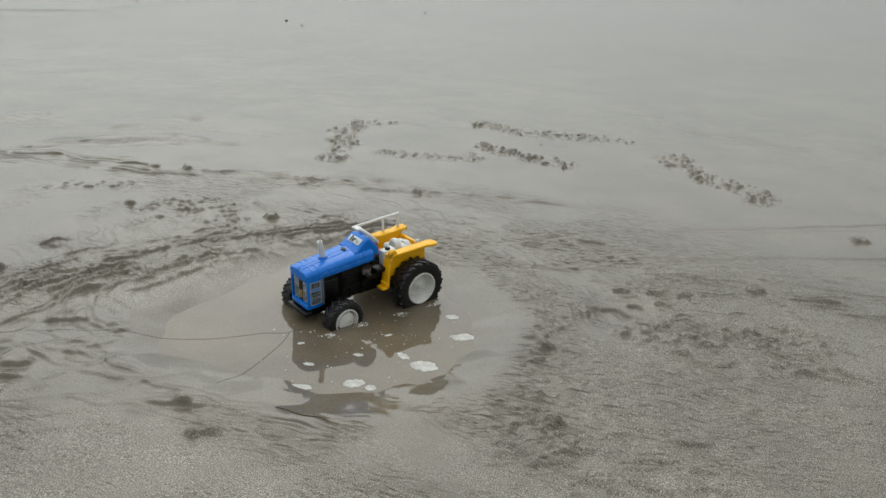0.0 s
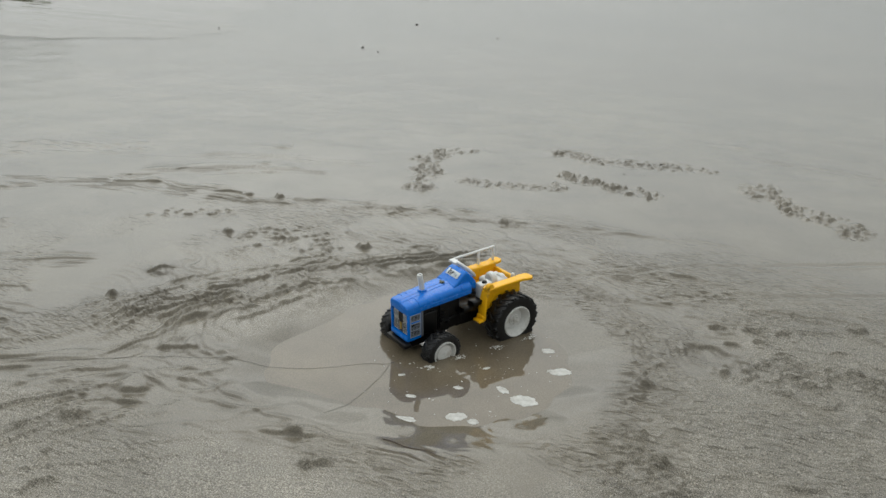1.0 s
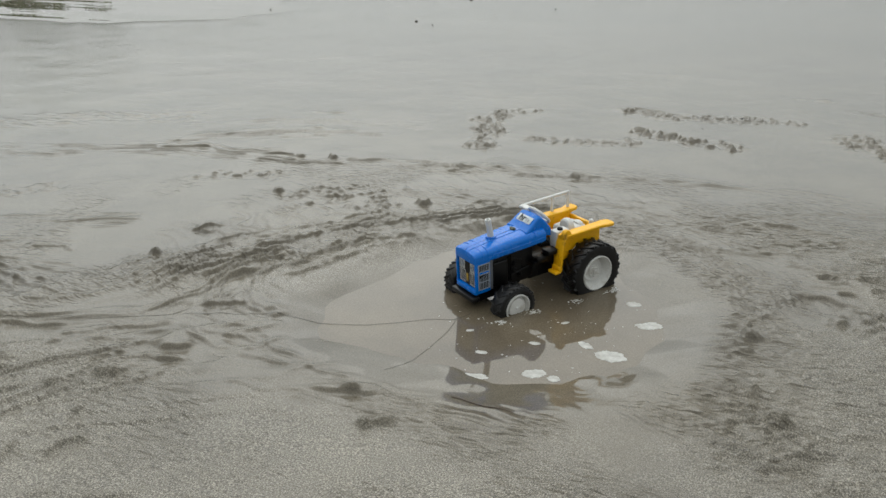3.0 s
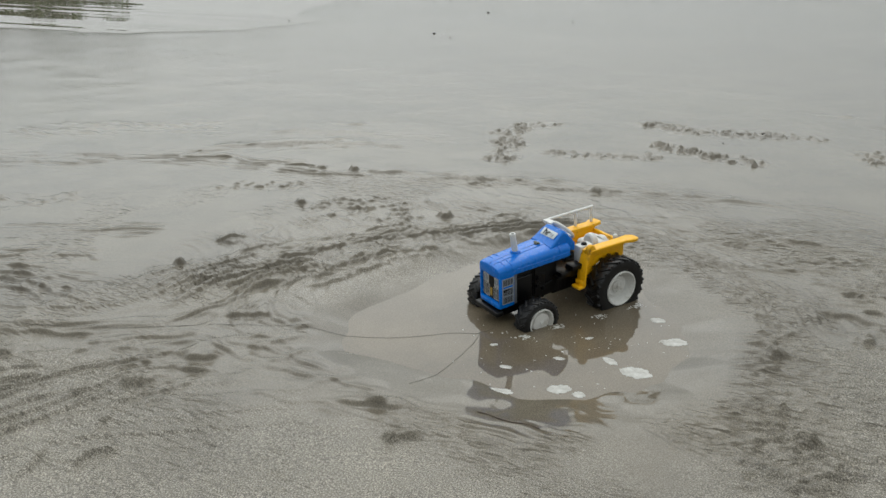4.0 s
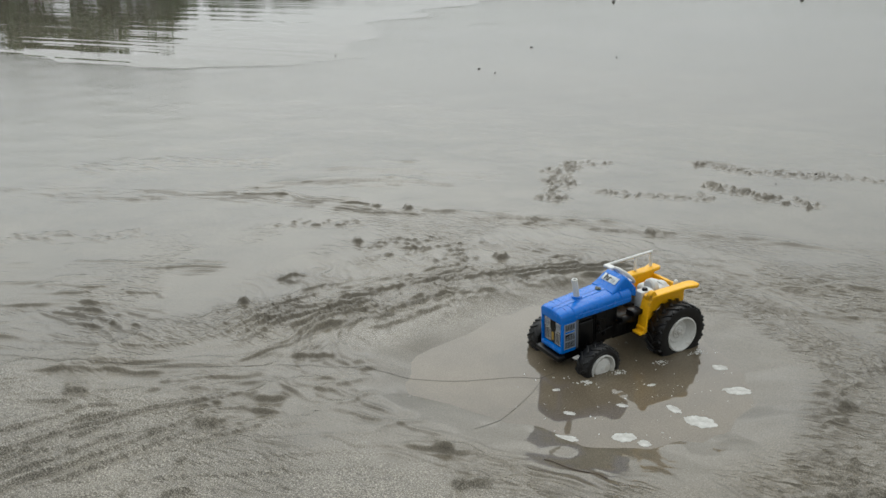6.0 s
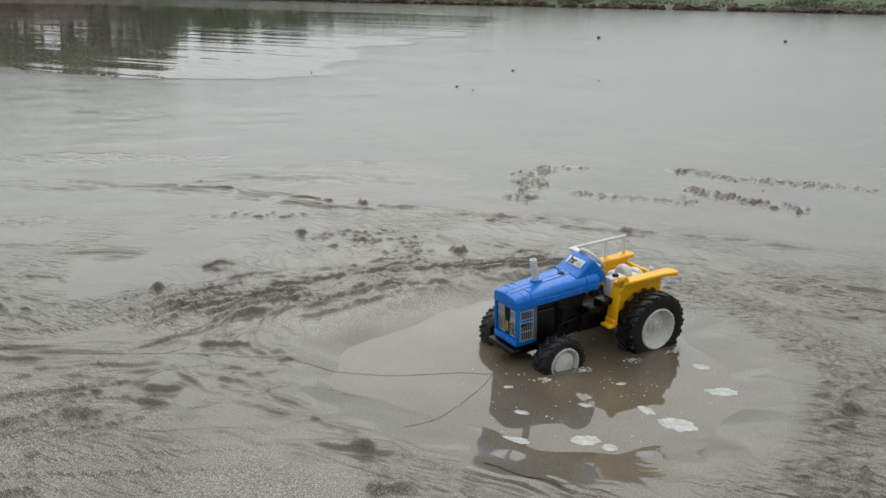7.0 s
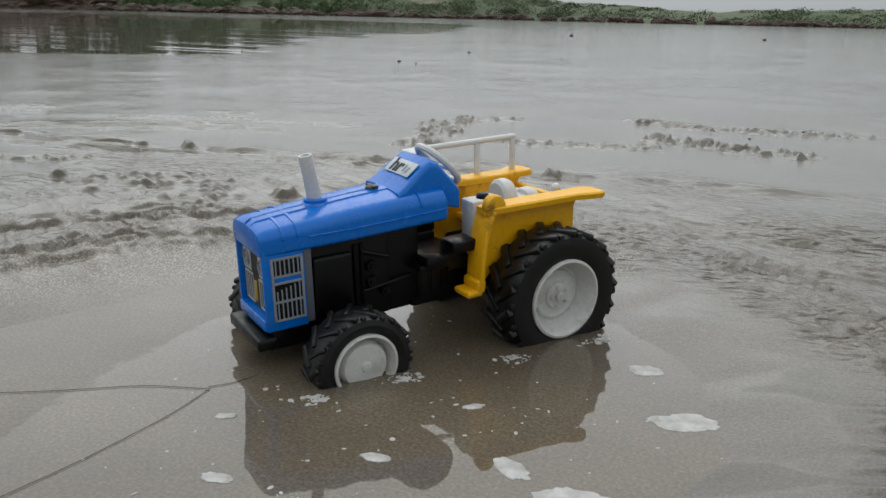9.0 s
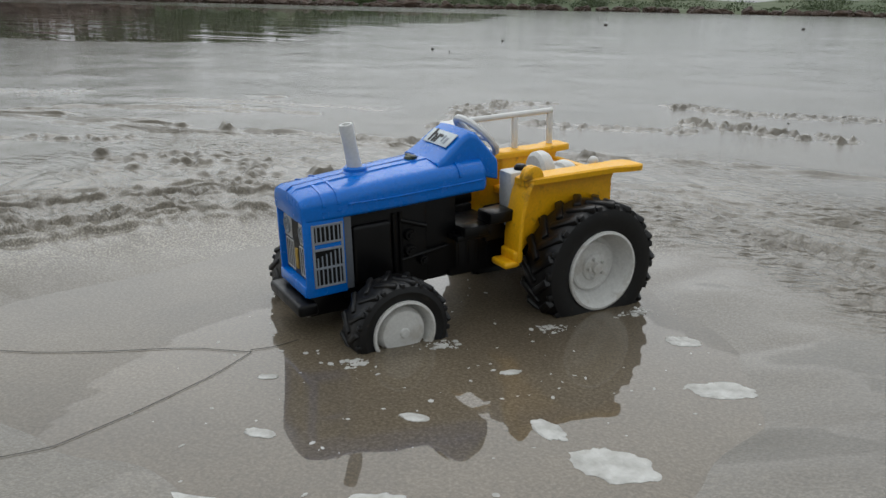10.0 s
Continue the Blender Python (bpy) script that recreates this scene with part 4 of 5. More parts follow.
def build_fender(s):
    """Yellow mudguard: a side plate, a front plate before the tyre, a flange on top and a step."""
    arch = [(-0.1105 + 0.0310 * math.cos(radians(a)), 0.0061 + 0.0310 * math.sin(radians(a))) for a in range(35, 166, 13)]
    outline = [(-0.0700, 0.0150), (-0.0725, 0.0330), (-0.0755, 0.0500), (-0.0790, 0.0535), (-0.1300, 0.0520), (-0.1370, 0.0515), (-0.1345, 0.0460), (-0.1325, 0.0400), (-0.1330, 0.0300)]
    outline += list(reversed(arch)) + [(-0.0770, 0.0150)]
    bm = bmesh.new()
    a, b = sorted((s * 0.0238, s * 0.0270))
    slab(bm, outline, a, b)
    soft_edges(bm, 0.0005)
    fender = part("fender", bm, YELLOW, tractor, "yellow plastic mudguard with worn, dirty edges")
    bm = bmesh.new()
    lofted = []
    for x, w0, w1, zt in ((-0.0752, 0.0235, 0.0330, 0.0542), (-0.0800, 0.0225, 0.0345, 0.0550), (-0.1050, 0.0225, 0.0345, 0.0546), (-0.1300, 0.0225, 0.0345, 0.0542),
                          (-0.1370, 0.0225, 0.0375, 0.0544), (-0.1430, 0.0235, 0.0380, 0.0542), (-0.1465, 0.0255, 0.0365, 0.0538), (-0.1482, 0.0280, 0.0340, 0.0532)):
        lofted.append([(x, s * w0, zt - 0.0034), (x, s * w1, zt - 0.0034), (x, s * (w1 + 0.0004), zt - 0.0008), (x, s * (w1 - 0.0006), zt), (x, s * (w0 + 0.0006), zt), (x, s * w0, zt - 0.0008)])
    loft(bm, lofted)
    part("flange", bm, YELLOW, fender)
    bm = bmesh.new()
    rows = []
    for x, z in ((-0.0700, 0.0130), (-0.0705, 0.0250), (-0.0720, 0.0370), (-0.0745, 0.0470), (-0.0775, 0.0530)):
        rows.append([(x, s * 0.0215, z), (x, s * 0.0345, z), (x - 0.0022, s * 0.0350, z), (x - 0.0030, s * 0.0215, z)])
    loft(bm, rows)
    soft_edges(bm, 0.0006)
    part("front_plate", bm, YELLOW, fender)
    bm = bmesh.new()
    a, b = sorted((s * 0.0205, s * 0.0340))
    box(bm, (-0.0720, a, 0.0105), (-0.0630, b, 0.0140), 0.0014, seg=3)
    box(bm, (-0.0740, a, 0.0130), (-0.0685, b, 0.0190), 0.0015, seg=3)
    part("step", bm, YELLOW, fender)
    bm = bmesh.new()
    # rounded lamp lug on the flange
    pts = [(-0.0800 + 0.0058 * math.cos(radians(t)), 0.0540 + 0.0068 * math.sin(radians(t))) for t in range(0, 181, 20)]
    a, b = sorted((s * 0.0285, s * 0.0340))
    slab(bm, pts, a, b)
    soft_edges(bm, 0.0008)
    part("lamp_lug", bm, YELLOW, fender)
    return fender


def build_rear():
    for s in (-1, 1):
        build_fender(s)
    bm = bmesh.new()
    slab(bm, [(-0.0600, 0.0260), (-0.0625, 0.0420), (-0.0690, 0.0545), (-0.0800, 0.0560), (-0.1000, 0.0550), (-0.1000, 0.0260)], -0.0262, -0.0238)
    soft_edges(bm, 0.0006)
    part("inner_guard", bm, YELLOW, tractor)
    bm = bmesh.new()
    box(bm, (-0.1360, -0.0240, 0.0330), (-0.0930, 0.0240, 0.0370), 0.0008)
    box(bm, (-0.1370, -0.0240, 0.0150), (-0.1330, 0.0240, 0.0480), 0.0008)
    part("seat_deck", bm, YELLOW, tractor)
    bm = bmesh.new()
    box(bm, (-0.0930, 0.0100, 0.0340), (-0.0745, 0.0212, 0.0555), 0.0012)
    base = part("seat_pedestal", bm, WHITE, tractor, "white plastic box before the seat")
    bm = bmesh.new()
    vs = lathe(bm, [(0.0, 0.0028), (0.0022, 0.0026), (0.0032, 0.0016), (0.0034, 0.0)], 18)
    bmesh.ops.transform(bm, matrix=Matrix.Translation((-0.0835, 0.0165, 0.0555)) @ pose(0, 0, 0, 90, 0, 0), verts=vs)
    part("cap", bm, BLACK, base, "black cap")
    # the seat: a cushion and a curved back
    bm = bmesh.new()
    box(bm, (-0.1260, -0.0120, 0.0380), (-0.0960, 0.0150, 0.0500), 0.0040, seg=4)
    seat = part("seat", bm, WHITE, tractor, "white moulded plastic seat")
    bm = bmesh.new()
    pts = [(0.0085 * math.cos(radians(t)), 0.0115 * math.sin(radians(t))) for t in range(0, 181, 15)]
    rows = [[(x, 0.006 + y * k * 1.15, 0.0485 + z * k * 1.05) for y, z in pts] for x, k in ((-0.0990, 0.82), (-0.1005, 0.98), (-0.1045, 1.0), (-0.1070, 0.90))]
    loft(bm, rows)
    part("headrest", bm, WHITE, seat)
    bm = bmesh.new()
    rows = [[(x, 0.005 + y * k, 0.0475 + z * k * 0.52) for y, z in pts] for x, k in ((-0.1170, 0.80), (-0.1185, 0.95), (-0.1210, 0.97), (-0.1235, 0.80))]
    loft(bm, rows)
    part("backrest", bm, WHITE, seat)
    bm = bmesh.new()
    rod(bm, (-0.1290, 0.0180, 0.036), (-0.1290, 0.0180, 0.0540), 0.0026, 14)
    bmesh.ops.create_uvsphere(bm, u_segments=14, v_segments=8, radius=0.0027, matrix=Matrix.Translation((-0.1290, 0.0180, 0.0540)))
    part("lever", bm, WHITE, seat)
    # rail on the far mudguard
    bm = bmesh.new()
    spine = [(-0.0655, -0.0230, 0.0728), (-0.0670, -0.0285, 0.0730), (-0.0720, -0.0312, 0.0732), (-0.1000, -0.0312, 0.0732), (-0.1280, -0.0312, 0.0732), (-0.1370, -0.0312, 0.0732)]
    for a, b in zip(spine, spine[1:]):
        rod(bm, a, b, 0.0017, 10)
    for p in spine:
        bmesh.ops.create_uvsphere(bm, u_segments=10, v_segments=6, radius=0.0017, matrix=Matrix.Translation(p))
    box(bm, (-0.0720, -0.0325, 0.0714), (-0.0640, -0.0190, 0.0744), 0.0008)
    rail = part("rail", bm, SCUFFED, tractor, "white plastic guard rail, scuffed")
    for x in (-0.0760, -0.1120, -0.1362):
        bm = bmesh.new()
        box(bm, (x - 0.0016, -0.0322, 0.0500), (x + 0.0016, -0.0300, 0.0730), 0.0004)
        part("post", bm, SCUFFED, rail)
    # steering wheel
    bm = bmesh.new()
    R, r = 0.0128, 0.0018
    rows = [[((R + r * math.cos(b)) * math.cos(a), (R + r * math.cos(b)) * math.sin(a), r * math.sin(b)) for b in np.linspace(0, 2 * math.pi, 9)[:-1]] for a in np.linspace(0, 2 * math.pi, 33)]
    loft(bm, rows, caps=False)
    for a in (90, 210, 330):
        rod(bm, (0, 0, -0.001), (R * math.cos(radians(a)), R * math.sin(radians(a)), 0), 0.0012, 8)
    rod(bm, (0, 0, -0.012), (0, 0, 0.001), 0.0022, 12)
    bmesh.ops.remove_doubles(bm, verts=bm.verts, dist=1e-6)
    bmesh.ops.transform(bm, matrix=Matrix.Translation((-0.0675, 0, 0.0720)) @ pose(0, 0, 0, 0, -48, 0), verts=bm.verts)
    part("steering_wheel", bm, WHITE, tractor)


def build_wheel(name, r, w, rim, lugs, hub):
    """A wheel about the y axis; its outer face lies at y = 0."""
    bm = bmesh.new()
    lathe(bm, [(0.003, -w * 0.9), (hub * 0.6, -w * 0.9), (hub * 0.6, -w * 0.3), (0.003, -w * 0.3)], 16, True)
    wheel = part(name, bm, WHITE)
    bm = bmesh.new()
    prof = [(rim * 0.97, -0.0004), (rim * 1.02, 0.0), (r * 0.80, 0.0010), (r * 0.90, 0.0002), (r * 0.945, -w * 0.10), (r * 0.955, -w * 0.30), (r * 0.96, -w * 0.5),
            (r * 0.955, -w * 0.70), (r * 0.945, -w * 0.90), (r * 0.90, -w), (rim * 1.02, -w), (rim * 0.97, -w + 0.0004)]
    lathe(bm, prof, 48, True)
    for k in range(lugs):
        for s, off in ((1, 0.0), (-1, 0.5)):
            a = 360 * (k + off) / lugs
            cy = -w * (0.27 if s > 0 else 0.73)
            m = pose(0, 0, 0, 0, a, 0) @ Matrix.Translation((0, cy, r * 0.965)) @ pose(0, 0, 0, 0, 0, s * 38)
            box(bm, (-r * 0.058, -w * 0.33, -r * 0.06), (r * 0.058, w * 0.33, r * 0.030), 0.0009, m, 2)
            # shoulder of the lug, over the edge of the side wall
            m = pose(0, 0, 0, 0, a + s * 8, 0) @ Matrix.Translation((0, -w * (0.04 if s > 0 else 0.96), r * 0.905))
            box(bm, (-r * 0.052, -0.0011, -r * 0.07), (r * 0.052, 0.0011, r * 0.065), 0.0008, m, 2)
    part("tyre", bm, TYRE, wheel, "black ribbed tyre with wet sand in the tread", 30)
    bm = bmesh.new()
    d = w * 0.42
    if name == "rear_wheel":
        # a deep dish, a stepped disc in it and a small hub
        prof = [(rim * 1.0, -0.0010), (rim * 1.0, 0.0012), (rim * 0.94, 0.0016), (rim * 0.90, 0.0006), (rim * 0.88, -d * 0.30), (rim * 0.72, -d * 0.95), (rim * 0.64, -d * 1.0),
                (rim * 0.61, -d * 0.78), (rim * 0.56, -d * 0.74), (rim * 0.50, -d * 0.80), (rim * 0.36, -d * 0.72), (rim * 0.33, -d * 0.58), (rim * 0.28, -d * 0.55), (rim * 0.14, -d * 0.50),
                (rim * 0.12, -d * 0.30), (0.00005, -d * 0.28)]
        at, size, proud = 0.235, 0.062, 0.22
    else:
        # a wide flat boss that fills most of the dish
        prof = [(rim * 1.0, -0.0010), (rim * 1.0, 0.0012), (rim * 0.93, 0.0016), (rim * 0.88, 0.0004), (rim * 0.85, -d * 0.55), (rim * 0.76, -d * 0.80), (rim * 0.72, -d * 0.30),
                (rim * 0.66, -d * 0.06), (rim * 0.40, d * 0.02), (rim * 0.16, d * 0.04), (rim * 0.13, d * 0.16), (0.00005, d * 0.18)]
        at, size, proud = 0.0, 0.0, 0.0
    lathe(bm, prof, 48)
    part("rim", bm, RIM, wheel, "white plastic rim with dirt in its dish", 40)
    for k in range(5 if at else 0):
        bm = bmesh.new()
        a = radians(72 * k + 20)
        rod(bm, (rim * at * math.cos(a), -d * 0.6, rim * at * math.sin(a)), (rim * at * math.cos(a), -d * (0.55 - proud), rim * at * math.sin(a)), rim * size, 8, rim * size * 0.7)
        part("bolt", bm, RIM, wheel)
    return wheel


def build_wheels():
    for name, r, w, rim, lugs, hub, x, y, z, turn in (("rear_wheel", 0.0352, 0.0225, 0.0207, 18, 0.009, -0.1105, 0.0504, 0.0061, 17),
                                                      ("front_wheel", 0.0245, 0.0175, 0.0155, 15, 0.007, 0.0, 0.0472, -0.0025, 40)):
        left = build_wheel(name, r, w, rim, lugs, hub)
        left.parent = tractor
        left.matrix_basis = pose(x, y, z, 0, turn, 0)
        right = copy_thing(left, pose(x + (0.007 if x == 0 else 0), -y - (0.0025 if x == 0 else 0), z + (0.003 if x == 0 else 0), 0, 0, 180) @ pose(0, 0, 0, 0, -turn * 0.6, 0))
        right.parent = tractor


build_hood()
build_cowl()
build_front()
build_engine()
build_exhaust()
build_rear()
build_wheels()

# ---------------------------------------------------------------- foam, line and small bits
rnd = random.Random(11)


def foam_blob(cx, cy, rx, ry, turn, seed, rough=0.27, z=WATER):
    """A flat raft of bubbles with a ragged edge, a little domed."""
    bm = bmesh.new()
    n, rings = 44, []
    for k in range(n):
        a = 2 * math.pi * k / n
        q = 1 + rough * noise.noise((1.7 * math.cos(a) + seed * 3.1, 1.7 * math.sin(a), seed)) + rough * 0.6 * noise.noise((5 * math.cos(a), 5 * math.sin(a), seed * 1.7))
        rings.append((q * rx * math.cos(a), q * ry * math.sin(a)))
    c, s = math.cos(radians(turn)), math.sin(radians(turn))
    rows = []
    for f, h in ((1.0, -0.0006), (1.0, 0.0001), (0.95, 0.0003), (0.6, 0.0004), (0.25, 0.0005)):
        rows.append([(f * (x * c - y * s), f * (x * s + y * c), h) for x, y in rings])
    loft(bm, rows)
    ob = part("foam_patch", bm, FOAM)
    ob.location = (cx, cy, z)
    return tagged(ob, "thin raft of white sea foam floating on the puddle", "sea foam", "foam on the puddle")


for k, (x, y, rx, ry, turn) in enumerate(((0.508, 1.277, 0.0085, 0.0055, 20), (0.534, 1.233, 0.0145, 0.0075, 25), (0.484, 1.166, 0.0085, 0.005, -35), (0.512, 1.154, 0.0150, 0.0110, 10),
                                           (0.455, 1.094, 0.0110, 0.0075, 30), (0.404, 1.066, 0.0150, 0.0060, 20), (0.474, 1.092, 0.0060, 0.0050, 0), (0.437, 1.150, 0.0060, 0.0028, 15),
                                           (0.452, 1.205, 0.0050, 0.0022, 40), (0.395, 1.112, 0.0065, 0.0030, 10), (0.367, 1.150, 0.0045, 0.0022, 30), (0.540, 1.300, 0.0042, 0.0025, 20),
                                           (0.552, 1.291, 0.0030, 0.0018, 0), (0.300, 1.300, 0.0060, 0.0022, 30), (0.318, 1.345, 0.0060, 0.0020, 35), (0.350, 1.268, 0.0040, 0.0020, 10))):
    foam_blob(x, y, rx, ry, turn, k + 1)

# the many small bubbles and specks between them
bm = bmesh.new()
for k in range(130):
    a, q = rnd.uniform(0, 2 * math.pi), rnd.random() ** 0.6
    x, y = 0.445 + 0.13 * q * math.cos(a) + 0.02 * math.sin(a), 1.20 + 0.15 * q * math.sin(a)
    r = rnd.choice((0.0004, 0.0006, 0.0008, 0.0011, 0.0016))
    m = Matrix.Translation((x, y, WATER)) @ pose(0, 0, 0, 0, 0, rnd.uniform(0, 180)) @ Matrix.Diagonal((1.0, rnd.uniform(0.35, 0.9), 0.18, 1))
    bmesh.ops.create_icosphere(bm, subdivisions=1, radius=r, matrix=m)
# froth clinging to the wheels at the waterline
for cx, cy, rad in ((0.400, 1.200, 0.030), (0.462, 1.285, 0.036)):
    for k in range(110):
        u = rnd.choice((-1, 1)) * rad * (0.72 + 0.10 * rnd.gauss(0, 1))
        x, y = cx + 0.540 * u + rnd.gauss(0, 0.0030) + 0.002, cy + 0.842 * u + rnd.gauss(0, 0.0020) - 0.002
        m = Matrix.Translation((x, y, WATER)) @ pose(0, 0, 0, 0, 0, rnd.uniform(0, 180)) @ Matrix.Diagonal((1, rnd.uniform(0.4, 0.9), 0.35, 1))
        bmesh.ops.create_icosphere(bm, subdivisions=1, radius=rnd.choice((0.0004, 0.0006, 0.0010, 0.0018)), matrix=m)
tagged(part("foam_specks", bm, FOAM), "small white bubbles and froth scattered over the puddle", "sea foam", kind="stuff")


def line_strand(pts, radius, parent):
    cu = bpy.data.curves.new("strand", "CURVE")
    cu.dimensions = "3D"
    cu.bevel_depth = radius
    cu.bevel_resolution = 1
    cu.resolution_u = 8
    # laid on the water or, where that is higher, on the sand
    u, v = np.linspace(0, len(pts) - 1, len(pts)), np.linspace(0, len(pts) - 1, len(pts) * 9)
    px, py = np.interp(v, u, [p[0] for p in pts]), np.interp(v, u, [p[1] for p in pts])
    k = np.ones(7) / 7
    px[3:-3], py[3:-3] = np.convolve(px, k, "valid"), np.convolve(py, k, "valid")
    pz = np.maximum(sand_height(px.copy(), py.copy()), WATER) + 0.0004
    sp = cu.splines.new("POLY")
    sp.points.add(len(px) - 1)
    for b, x, y, z in zip(sp.points, px, py, pz):
        b.co = (x, y, z, 1)
    cu.materials.append(LINE)
    ob = new("strand", cu)
    ob.parent = parent
    return ob


pull_line = tagged(new("pull_line"), "thin dark fishing line lying on sand and water", "fishing line")
W = WATER + 0.0006
line_strand([(0.345, 1.166, W), (0.318, 1.156, W), (0.290, 1.134, W), (0.262, 1.116, W), (0.215, 1.100, W), (0.160, 1.083, W + 0.007), (0.080, 1.050, 0.004), (0.0, 1.002, 0.004), (-0.10, 0.962, 0.005), (-0.20, 0.925, 0.005),
             (-0.42, 0.86, 0.005), (-0.80, 0.72, 0.005)], 0.00014, pull_line)
line_strand([(0.345, 1.166, W), (0.3475, 1.140, W), (0.3450, 1.100, W), (0.3400, 1.066, W), (0.328, 1.036, W + 0.003)], 0.00014, pull_line)
line_strand([(0.343, 1.1675, W), (0.350, 1.176, W), (0.354, 1.188, W)], 0.00014, pull_line)


def pebble(x, y, r, flat=0.6, z=0.0, mat=None, name="pebble", label="small dark pebble lying on the wet sand", seed=0):
    bm = bmesh.new()
    bmesh.ops.create_icosphere(bm, subdivisions=2, radius=r)
    for v in bm.verts:
        v.co *= 1 + 0.25 * noise.noise(v.co / r * 1.3 + Vector((seed, seed * 2.0, 0)))
        v.co.z *= flat
    ob = part(name, bm, mat or PEBBLE)
    ob.location = (x, y, z + r * flat * 0.4)
    return tagged(ob, label, name, name + "s on the sand")


for k, (x, y, r) in enumerate(((0.528, 2.2, 0.0055), (0.466, 2.085, 0.0030), (-0.924, 4.287, 0.012), (-0.801, 3.431, 0.009), (-0.70, 3.36, 0.005), (-1.83, 8.67, 0.030), 
                               (1.35, 2.3, 0.006), (-0.43, 4.05, 0.006), (-1.6, 3.6, 0.006), (-0.2, 9.5, 0.03))):
    pebble(x, y, r * 0.65, 0.6, -0.001, seed=k * 1.37)
pebble(1.22, 2.38, 0.010, 0.35, -0.001, SHELL, "shell_fragment", "small white shell fragment on the wet sand", 4.2)


# ---------------------------------------------------------------- the far shore
def leaf_cloud(rng, blobs, per, size):
    """Many small leaf clumps, as bent quads spread over and inside the given ellipsoids (x, y, z, rx, ry, rz)."""
    co, faces = [], []
    for (x, y, z, rx, ry, rz) in blobs:
        d = rng.normal(size=(per, 3))
        d /= np.linalg.norm(d, axis=1)[:, None]
        q = rng.uniform(0.55, 1.08, per)[:, None]
        c = np.array((x, y, z)) + d * q * np.array((rx, ry, rz))
        a, b = rng.normal(size=(per, 3)), rng.normal(size=(per, 3))
        a /= np.linalg.norm(a, axis=1)[:, None]
        b -= a * (a * b).sum(1)[:, None]
        b /= np.linalg.norm(b, axis=1)[:, None]
        s = (size * rng.uniform(0.6, 1.4, per))[:, None]
        base = len(co)
        quad = np.stack([c - a * s, c - b * s * 0.6, c + a * s, c + b * s * 0.6], axis=1).reshape(-1, 3)
        co.extend(map(tuple, quad))
        faces.extend((base + 4 * k, base + 4 * k + 1, base + 4 * k + 2, base + 4 * k + 3) for k in range(per))
    return co, faces


def raw(name, co, faces, mat, parent=None):
    me = bpy.data.meshes.new(name)
    me.from_pydata(co, [], faces)
    me.update()
    me.materials.append(mat)
    ob = new(name, me)
    if parent is not None:
        ob.parent = parent
    return ob


SHORE = 80.0
CREST_X = [-240, -130, -100, -72, -57, -48, -40, -30, -19, -12, -6, -1, 8, 30, 70, 130]
CREST_H = [3.2, 4.2, 4.2, 3.8, 3.0, 2.75, 2.55, 2.3, 1.55, 1.3, 1.7, 1.65, 1.7, 1.3, 1.0, 0.6]


def crest(x):
    return np.interp(x, CREST_X, CREST_H)


dx = np.linspace(-260, 140, 260)
dy = np.concatenate([np.linspace(SHORE - 3, SHORE + 14, 30), np.linspace(SHORE + 18, SHORE + 60, 6)])


def dune_height(x, y):
    bank = sstep(0.0, 2.5, y - SHORE - 0.8 * fbm(x * 0.15, y * 0.1, 700))
    rise = sstep(1.0, 11.0, y - SHORE)
    return -0.25 + (0.45 * bank + 0.78 * crest(x) * rise) * (1 + 0.25 * fbm(x * 0.2, y * 0.2, 701))


dune = sheet("dune", dx, dy, DUNE, dune_height)
tagged(dune, "low sandy bank of dunes behind the flat", "dune", kind="structure")

rng = np.random.default_rng(5)
blobs = []
for k in range(900):
    x = rng.uniform(-150, 60)
    if -13 < x < -7 and rng.random() < 0.7:
        continue
    y = SHORE + rng.uniform(1.6, 13)
    s = rng.uniform(0.5, 1.1)
    top = crest(x) * (0.30 + 0.70 * min(1, (y - SHORE) / 10)) * rng.uniform(0.82, 1.06)
    blobs.append((x, y, top - s * 0.55, 1.7 * s, 1.3 * s, 0.62 * s))
scrub = raw("scrub", *leaf_cloud(rng, [b for b in blobs if b[0] > -50], 250, 0.085), LEAF)
tagged(scrub, "dense low green scrub covering the dunes", "scrub", kind="stuff")


thicket = raw("thicket", *leaf_cloud(rng, [b for b in blobs if b[0] <= -48], 260, 0.11), LEAF_TREE)
tagged(thicket, "dark shaded undergrowth below the trees on the far bank", "undergrowth", kind="stuff")


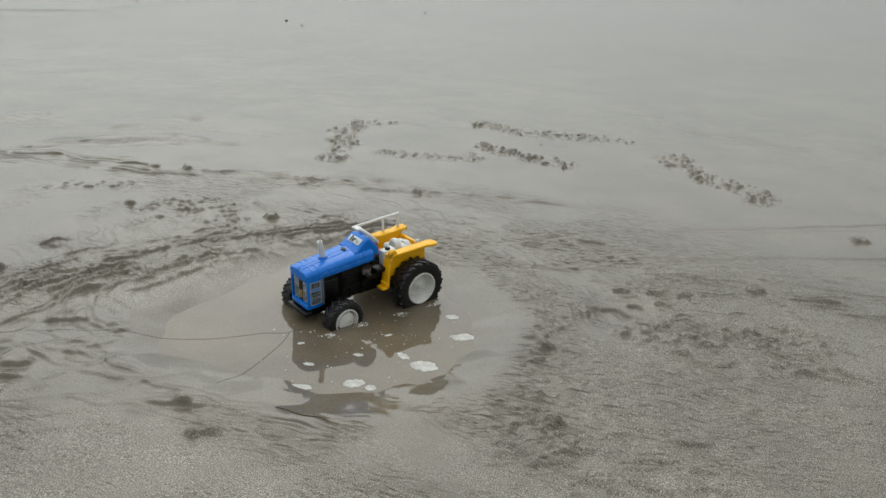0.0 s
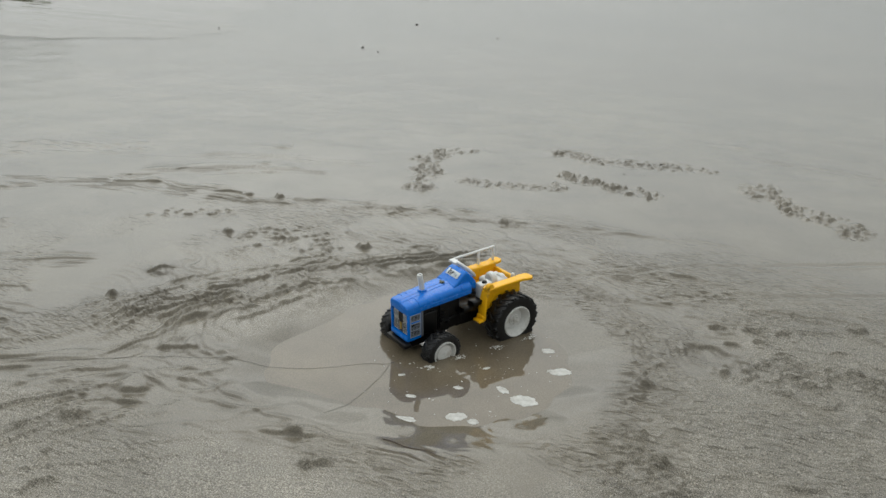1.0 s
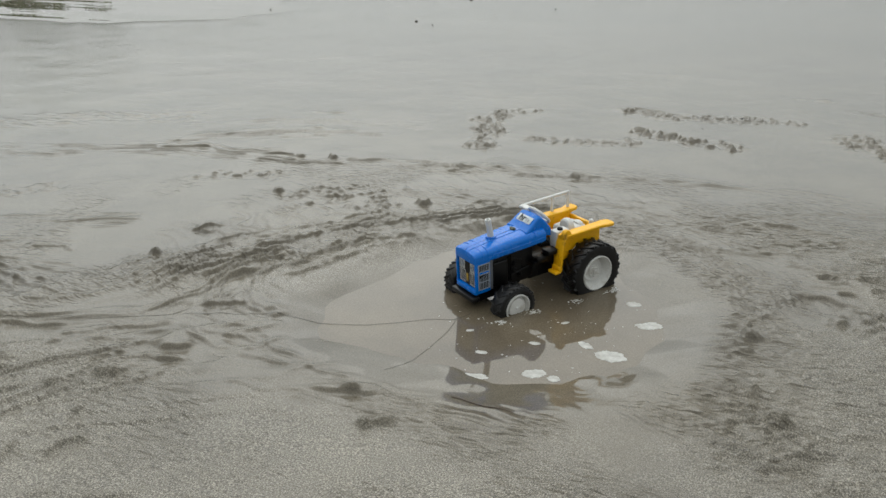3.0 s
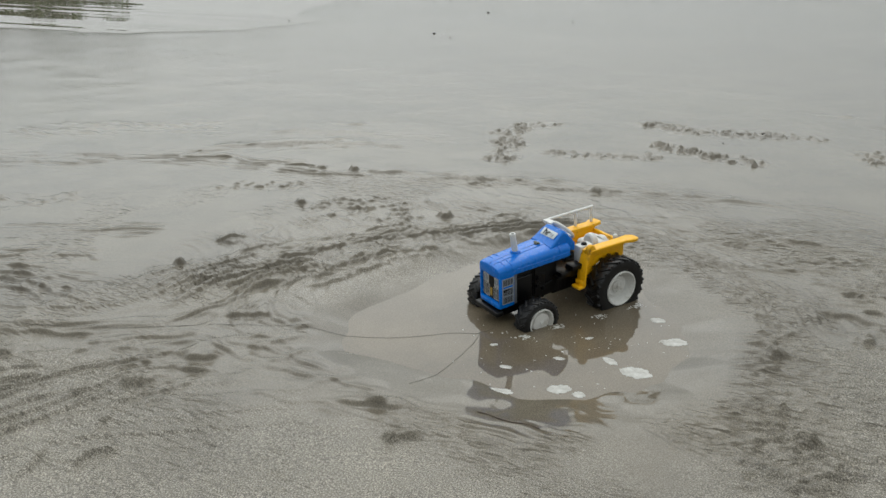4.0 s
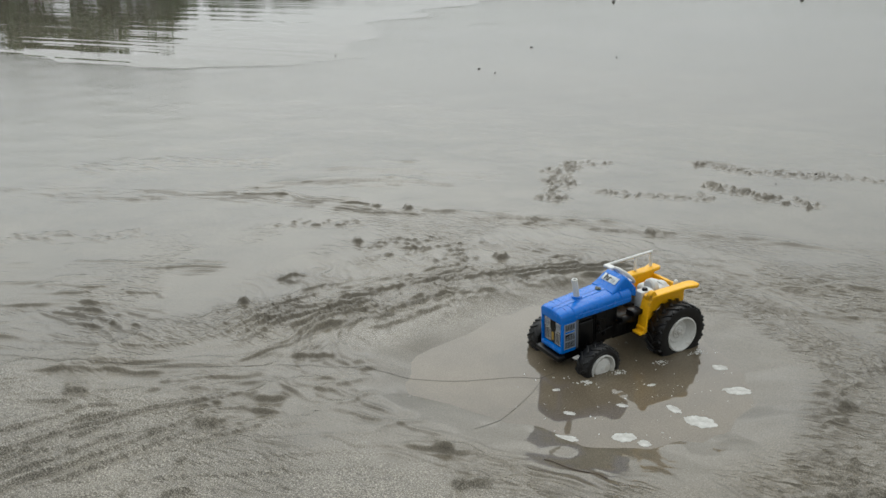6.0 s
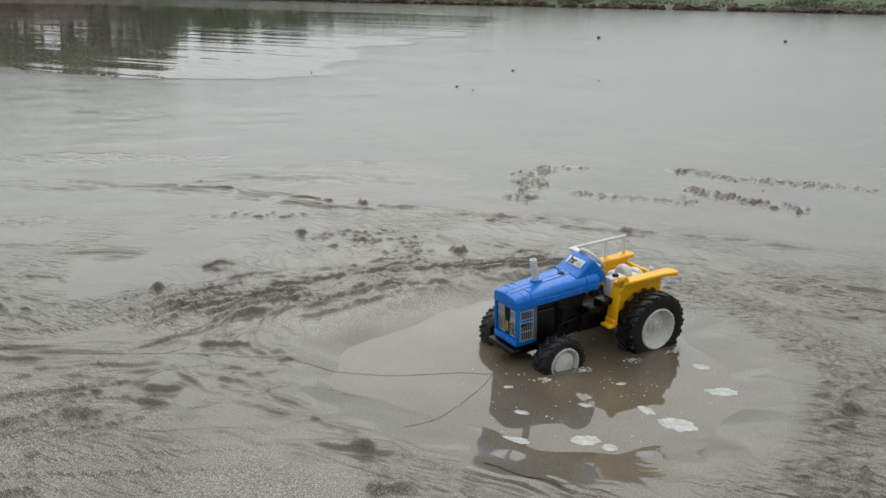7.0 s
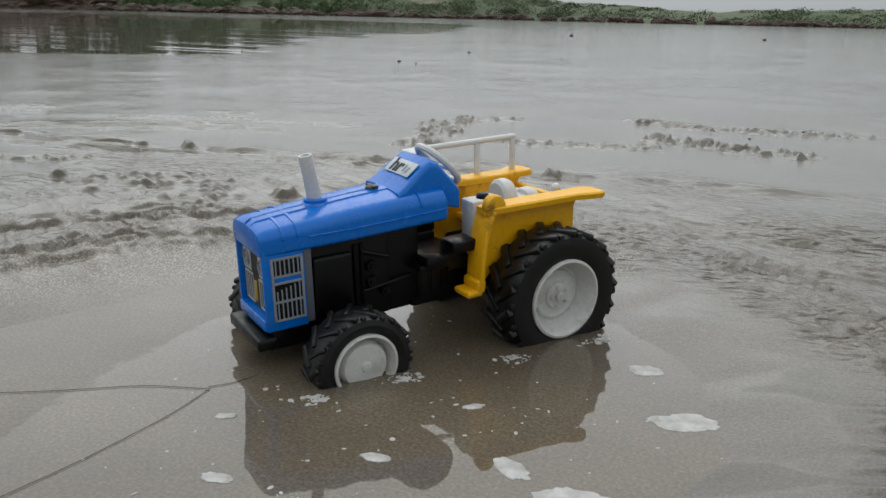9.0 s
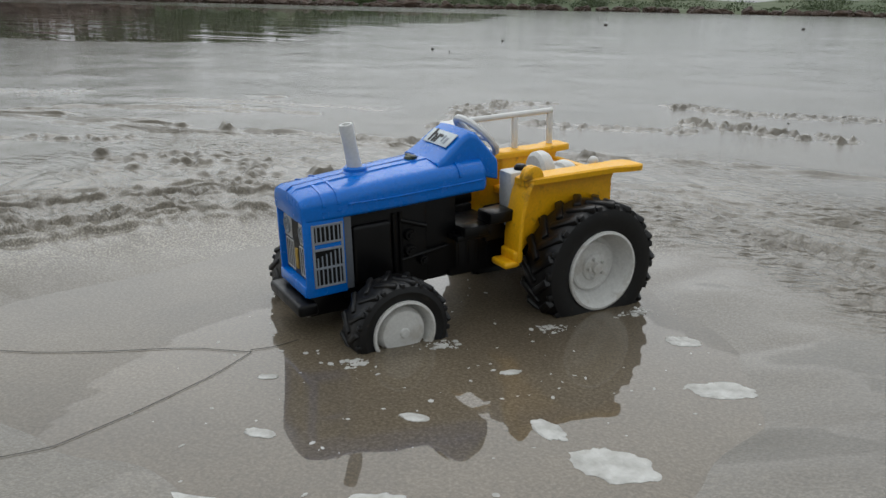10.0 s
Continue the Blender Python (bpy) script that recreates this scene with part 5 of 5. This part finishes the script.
def tree(x, y, h, seed):
    r = np.random.default_rng(seed)
    root = tagged(new("tree"), "dark green broad-crowned tree on the far bank", "tree", "trees on the far bank")
    root.location = (x, y, 0.1)
    bm = bmesh.new()
    rod(bm, (0, 0, -0.6), (0.1 * h * 0.2, 0, h * 0.5), h * 0.035, 9, h * 0.020)
    tips = []
    for k in range(7):
        a = 2 * math.pi * k / 7 + r.uniform(-0.3, 0.3)
        z0 = h * r.uniform(0.25, 0.5)
        tip = (h * 0.30 * math.cos(a) * r.uniform(0.6, 1.1), h * 0.30 * math.sin(a) * r.uniform(0.6, 1.1), h * r.uniform(0.5, 0.85))
        rod(bm, (0.01 * h, 0, z0), tip, h * 0.014, 6, h * 0.006)
        tips.append(tip)
    part("trunk", bm, BARK, root)
    bl = []
    for tx, ty, tz in tips + [(0, 0, h * 0.85), (0, 0, h * 0.6)]:
        for j in range(3):
            s = h * r.uniform(0.09, 0.17)
            bl.append((tx + r.normal() * h * 0.07, ty + r.normal() * h * 0.07, tz + r.normal() * h * 0.06, s * 1.25, s * 1.25, s * 0.85))
    for j in range(7):
        a = r.uniform(0, 6.28)
        s = h * r.uniform(0.10, 0.15)
        bl.append((h * 0.25 * math.cos(a), h * 0.25 * math.sin(a), h * r.uniform(0.12, 0.35), s * 1.3, s * 1.3, s))
    raw("crown", *leaf_cloud(r, bl, 80, h * 0.036), LEAF_TREE, root)


for k, (x, y, h) in enumerate(((-128, 92, 13.5), (-118, 90, 12.4), (-109, 91, 12.8), (-101, 90, 11.8), (-94, 91, 10.8), (-87, 89, 6.4), (-81, 90, 5.8), (-76, 90, 5.4), (-71, 91, 4.9), (-66, 90, 4.6), (-62, 91, 3.6), (-138, 94, 13), (-150, 95, 13))):
    tree(x, y, h, 40 + k)


def rock_mesh(seed, fine=3):
    bm = bmesh.new()
    bmesh.ops.create_icosphere(bm, subdivisions=fine, radius=1.0)
    off = Vector((seed * 7.3, seed * 3.1, seed * 1.9))
    for v in bm.verts:
        p = v.co.copy()
        v.co *= 1 + 0.38 * noise.noise(p * 1.2 + off) + 0.22 * noise.noise(p * 2.8 + off) + 0.10 * noise.noise(p * 7 + off) + 0.05 * noise.noise(p * 16 + off)
    finish(bm, False)
    me = bpy.data.meshes.new("rock")
    bm.to_mesh(me)
    bm.free()
    me.materials.append(ROCK)
    return me


rocks = [rock_mesh(s) for s in range(1, 8)]
rr = random.Random(3)
for k in range(270):
    x = -120 + 180 * (k + rr.random()) / 270
    s = rr.uniform(0.30, 0.75) * (1.15 if x < -45 else 0.72)
    ob = new("rock", rocks[k % 7])
    ob.matrix_world = Matrix.Translation((x, SHORE + rr.uniform(-1.6, 1.4), s * 0.25)) @ pose(0, 0, 0, 0, 0, rr.uniform(0, 360)) @ Matrix.Diagonal((s * rr.uniform(1.1, 2.2), s, s * rr.uniform(0.6, 0.95), 1))
    tagged(ob, "weathered dark brown rock at the foot of the bank", "rock", "rocks along the far bank")
crags = [rock_mesh(s, 5) for s in (11, 12)]
for x, y, a, b, c in ((-104, 80, 8.5, 4, 3.2), (-95, 79.5, 6.5, 3.5, 2.3), (-88, 80, 4.5, 3, 1.5), (-111, 82, 5, 3, 2.5)):
    ob = new("rock_outcrop", crags[int(-x) % 2])
    ob.matrix_world = Matrix.Translation((x, y, 0.3)) @ Matrix.Diagonal((a, b, c, 1))
    tagged(ob, "large dark brown rock outcrop on the far bank", "rock", "rock outcrops")


# a broken twig at the near edge of the puddle
twig = bpy.data.curves.new("twig", "CURVE")
twig.dimensions = "3D"
twig.bevel_depth = 0.0005
twig.bevel_resolution = 1
ts = twig.splines.new("POLY")
ts.points.add(7)
for k, b in enumerate(ts.points):
    x, y = 0.405 + 0.0085 * k, 1.016 - 0.0012 * k + 0.002 * math.sin(k * 1.3)
    b.co = (x, y, max(WATER, float(sand_height(np.array([x]), np.array([y]))[0])) + 0.0005, 1)
twig.materials.append(BARK)
tagged(new("twig", twig), "short dark wet twig lying on the sand", "twig")
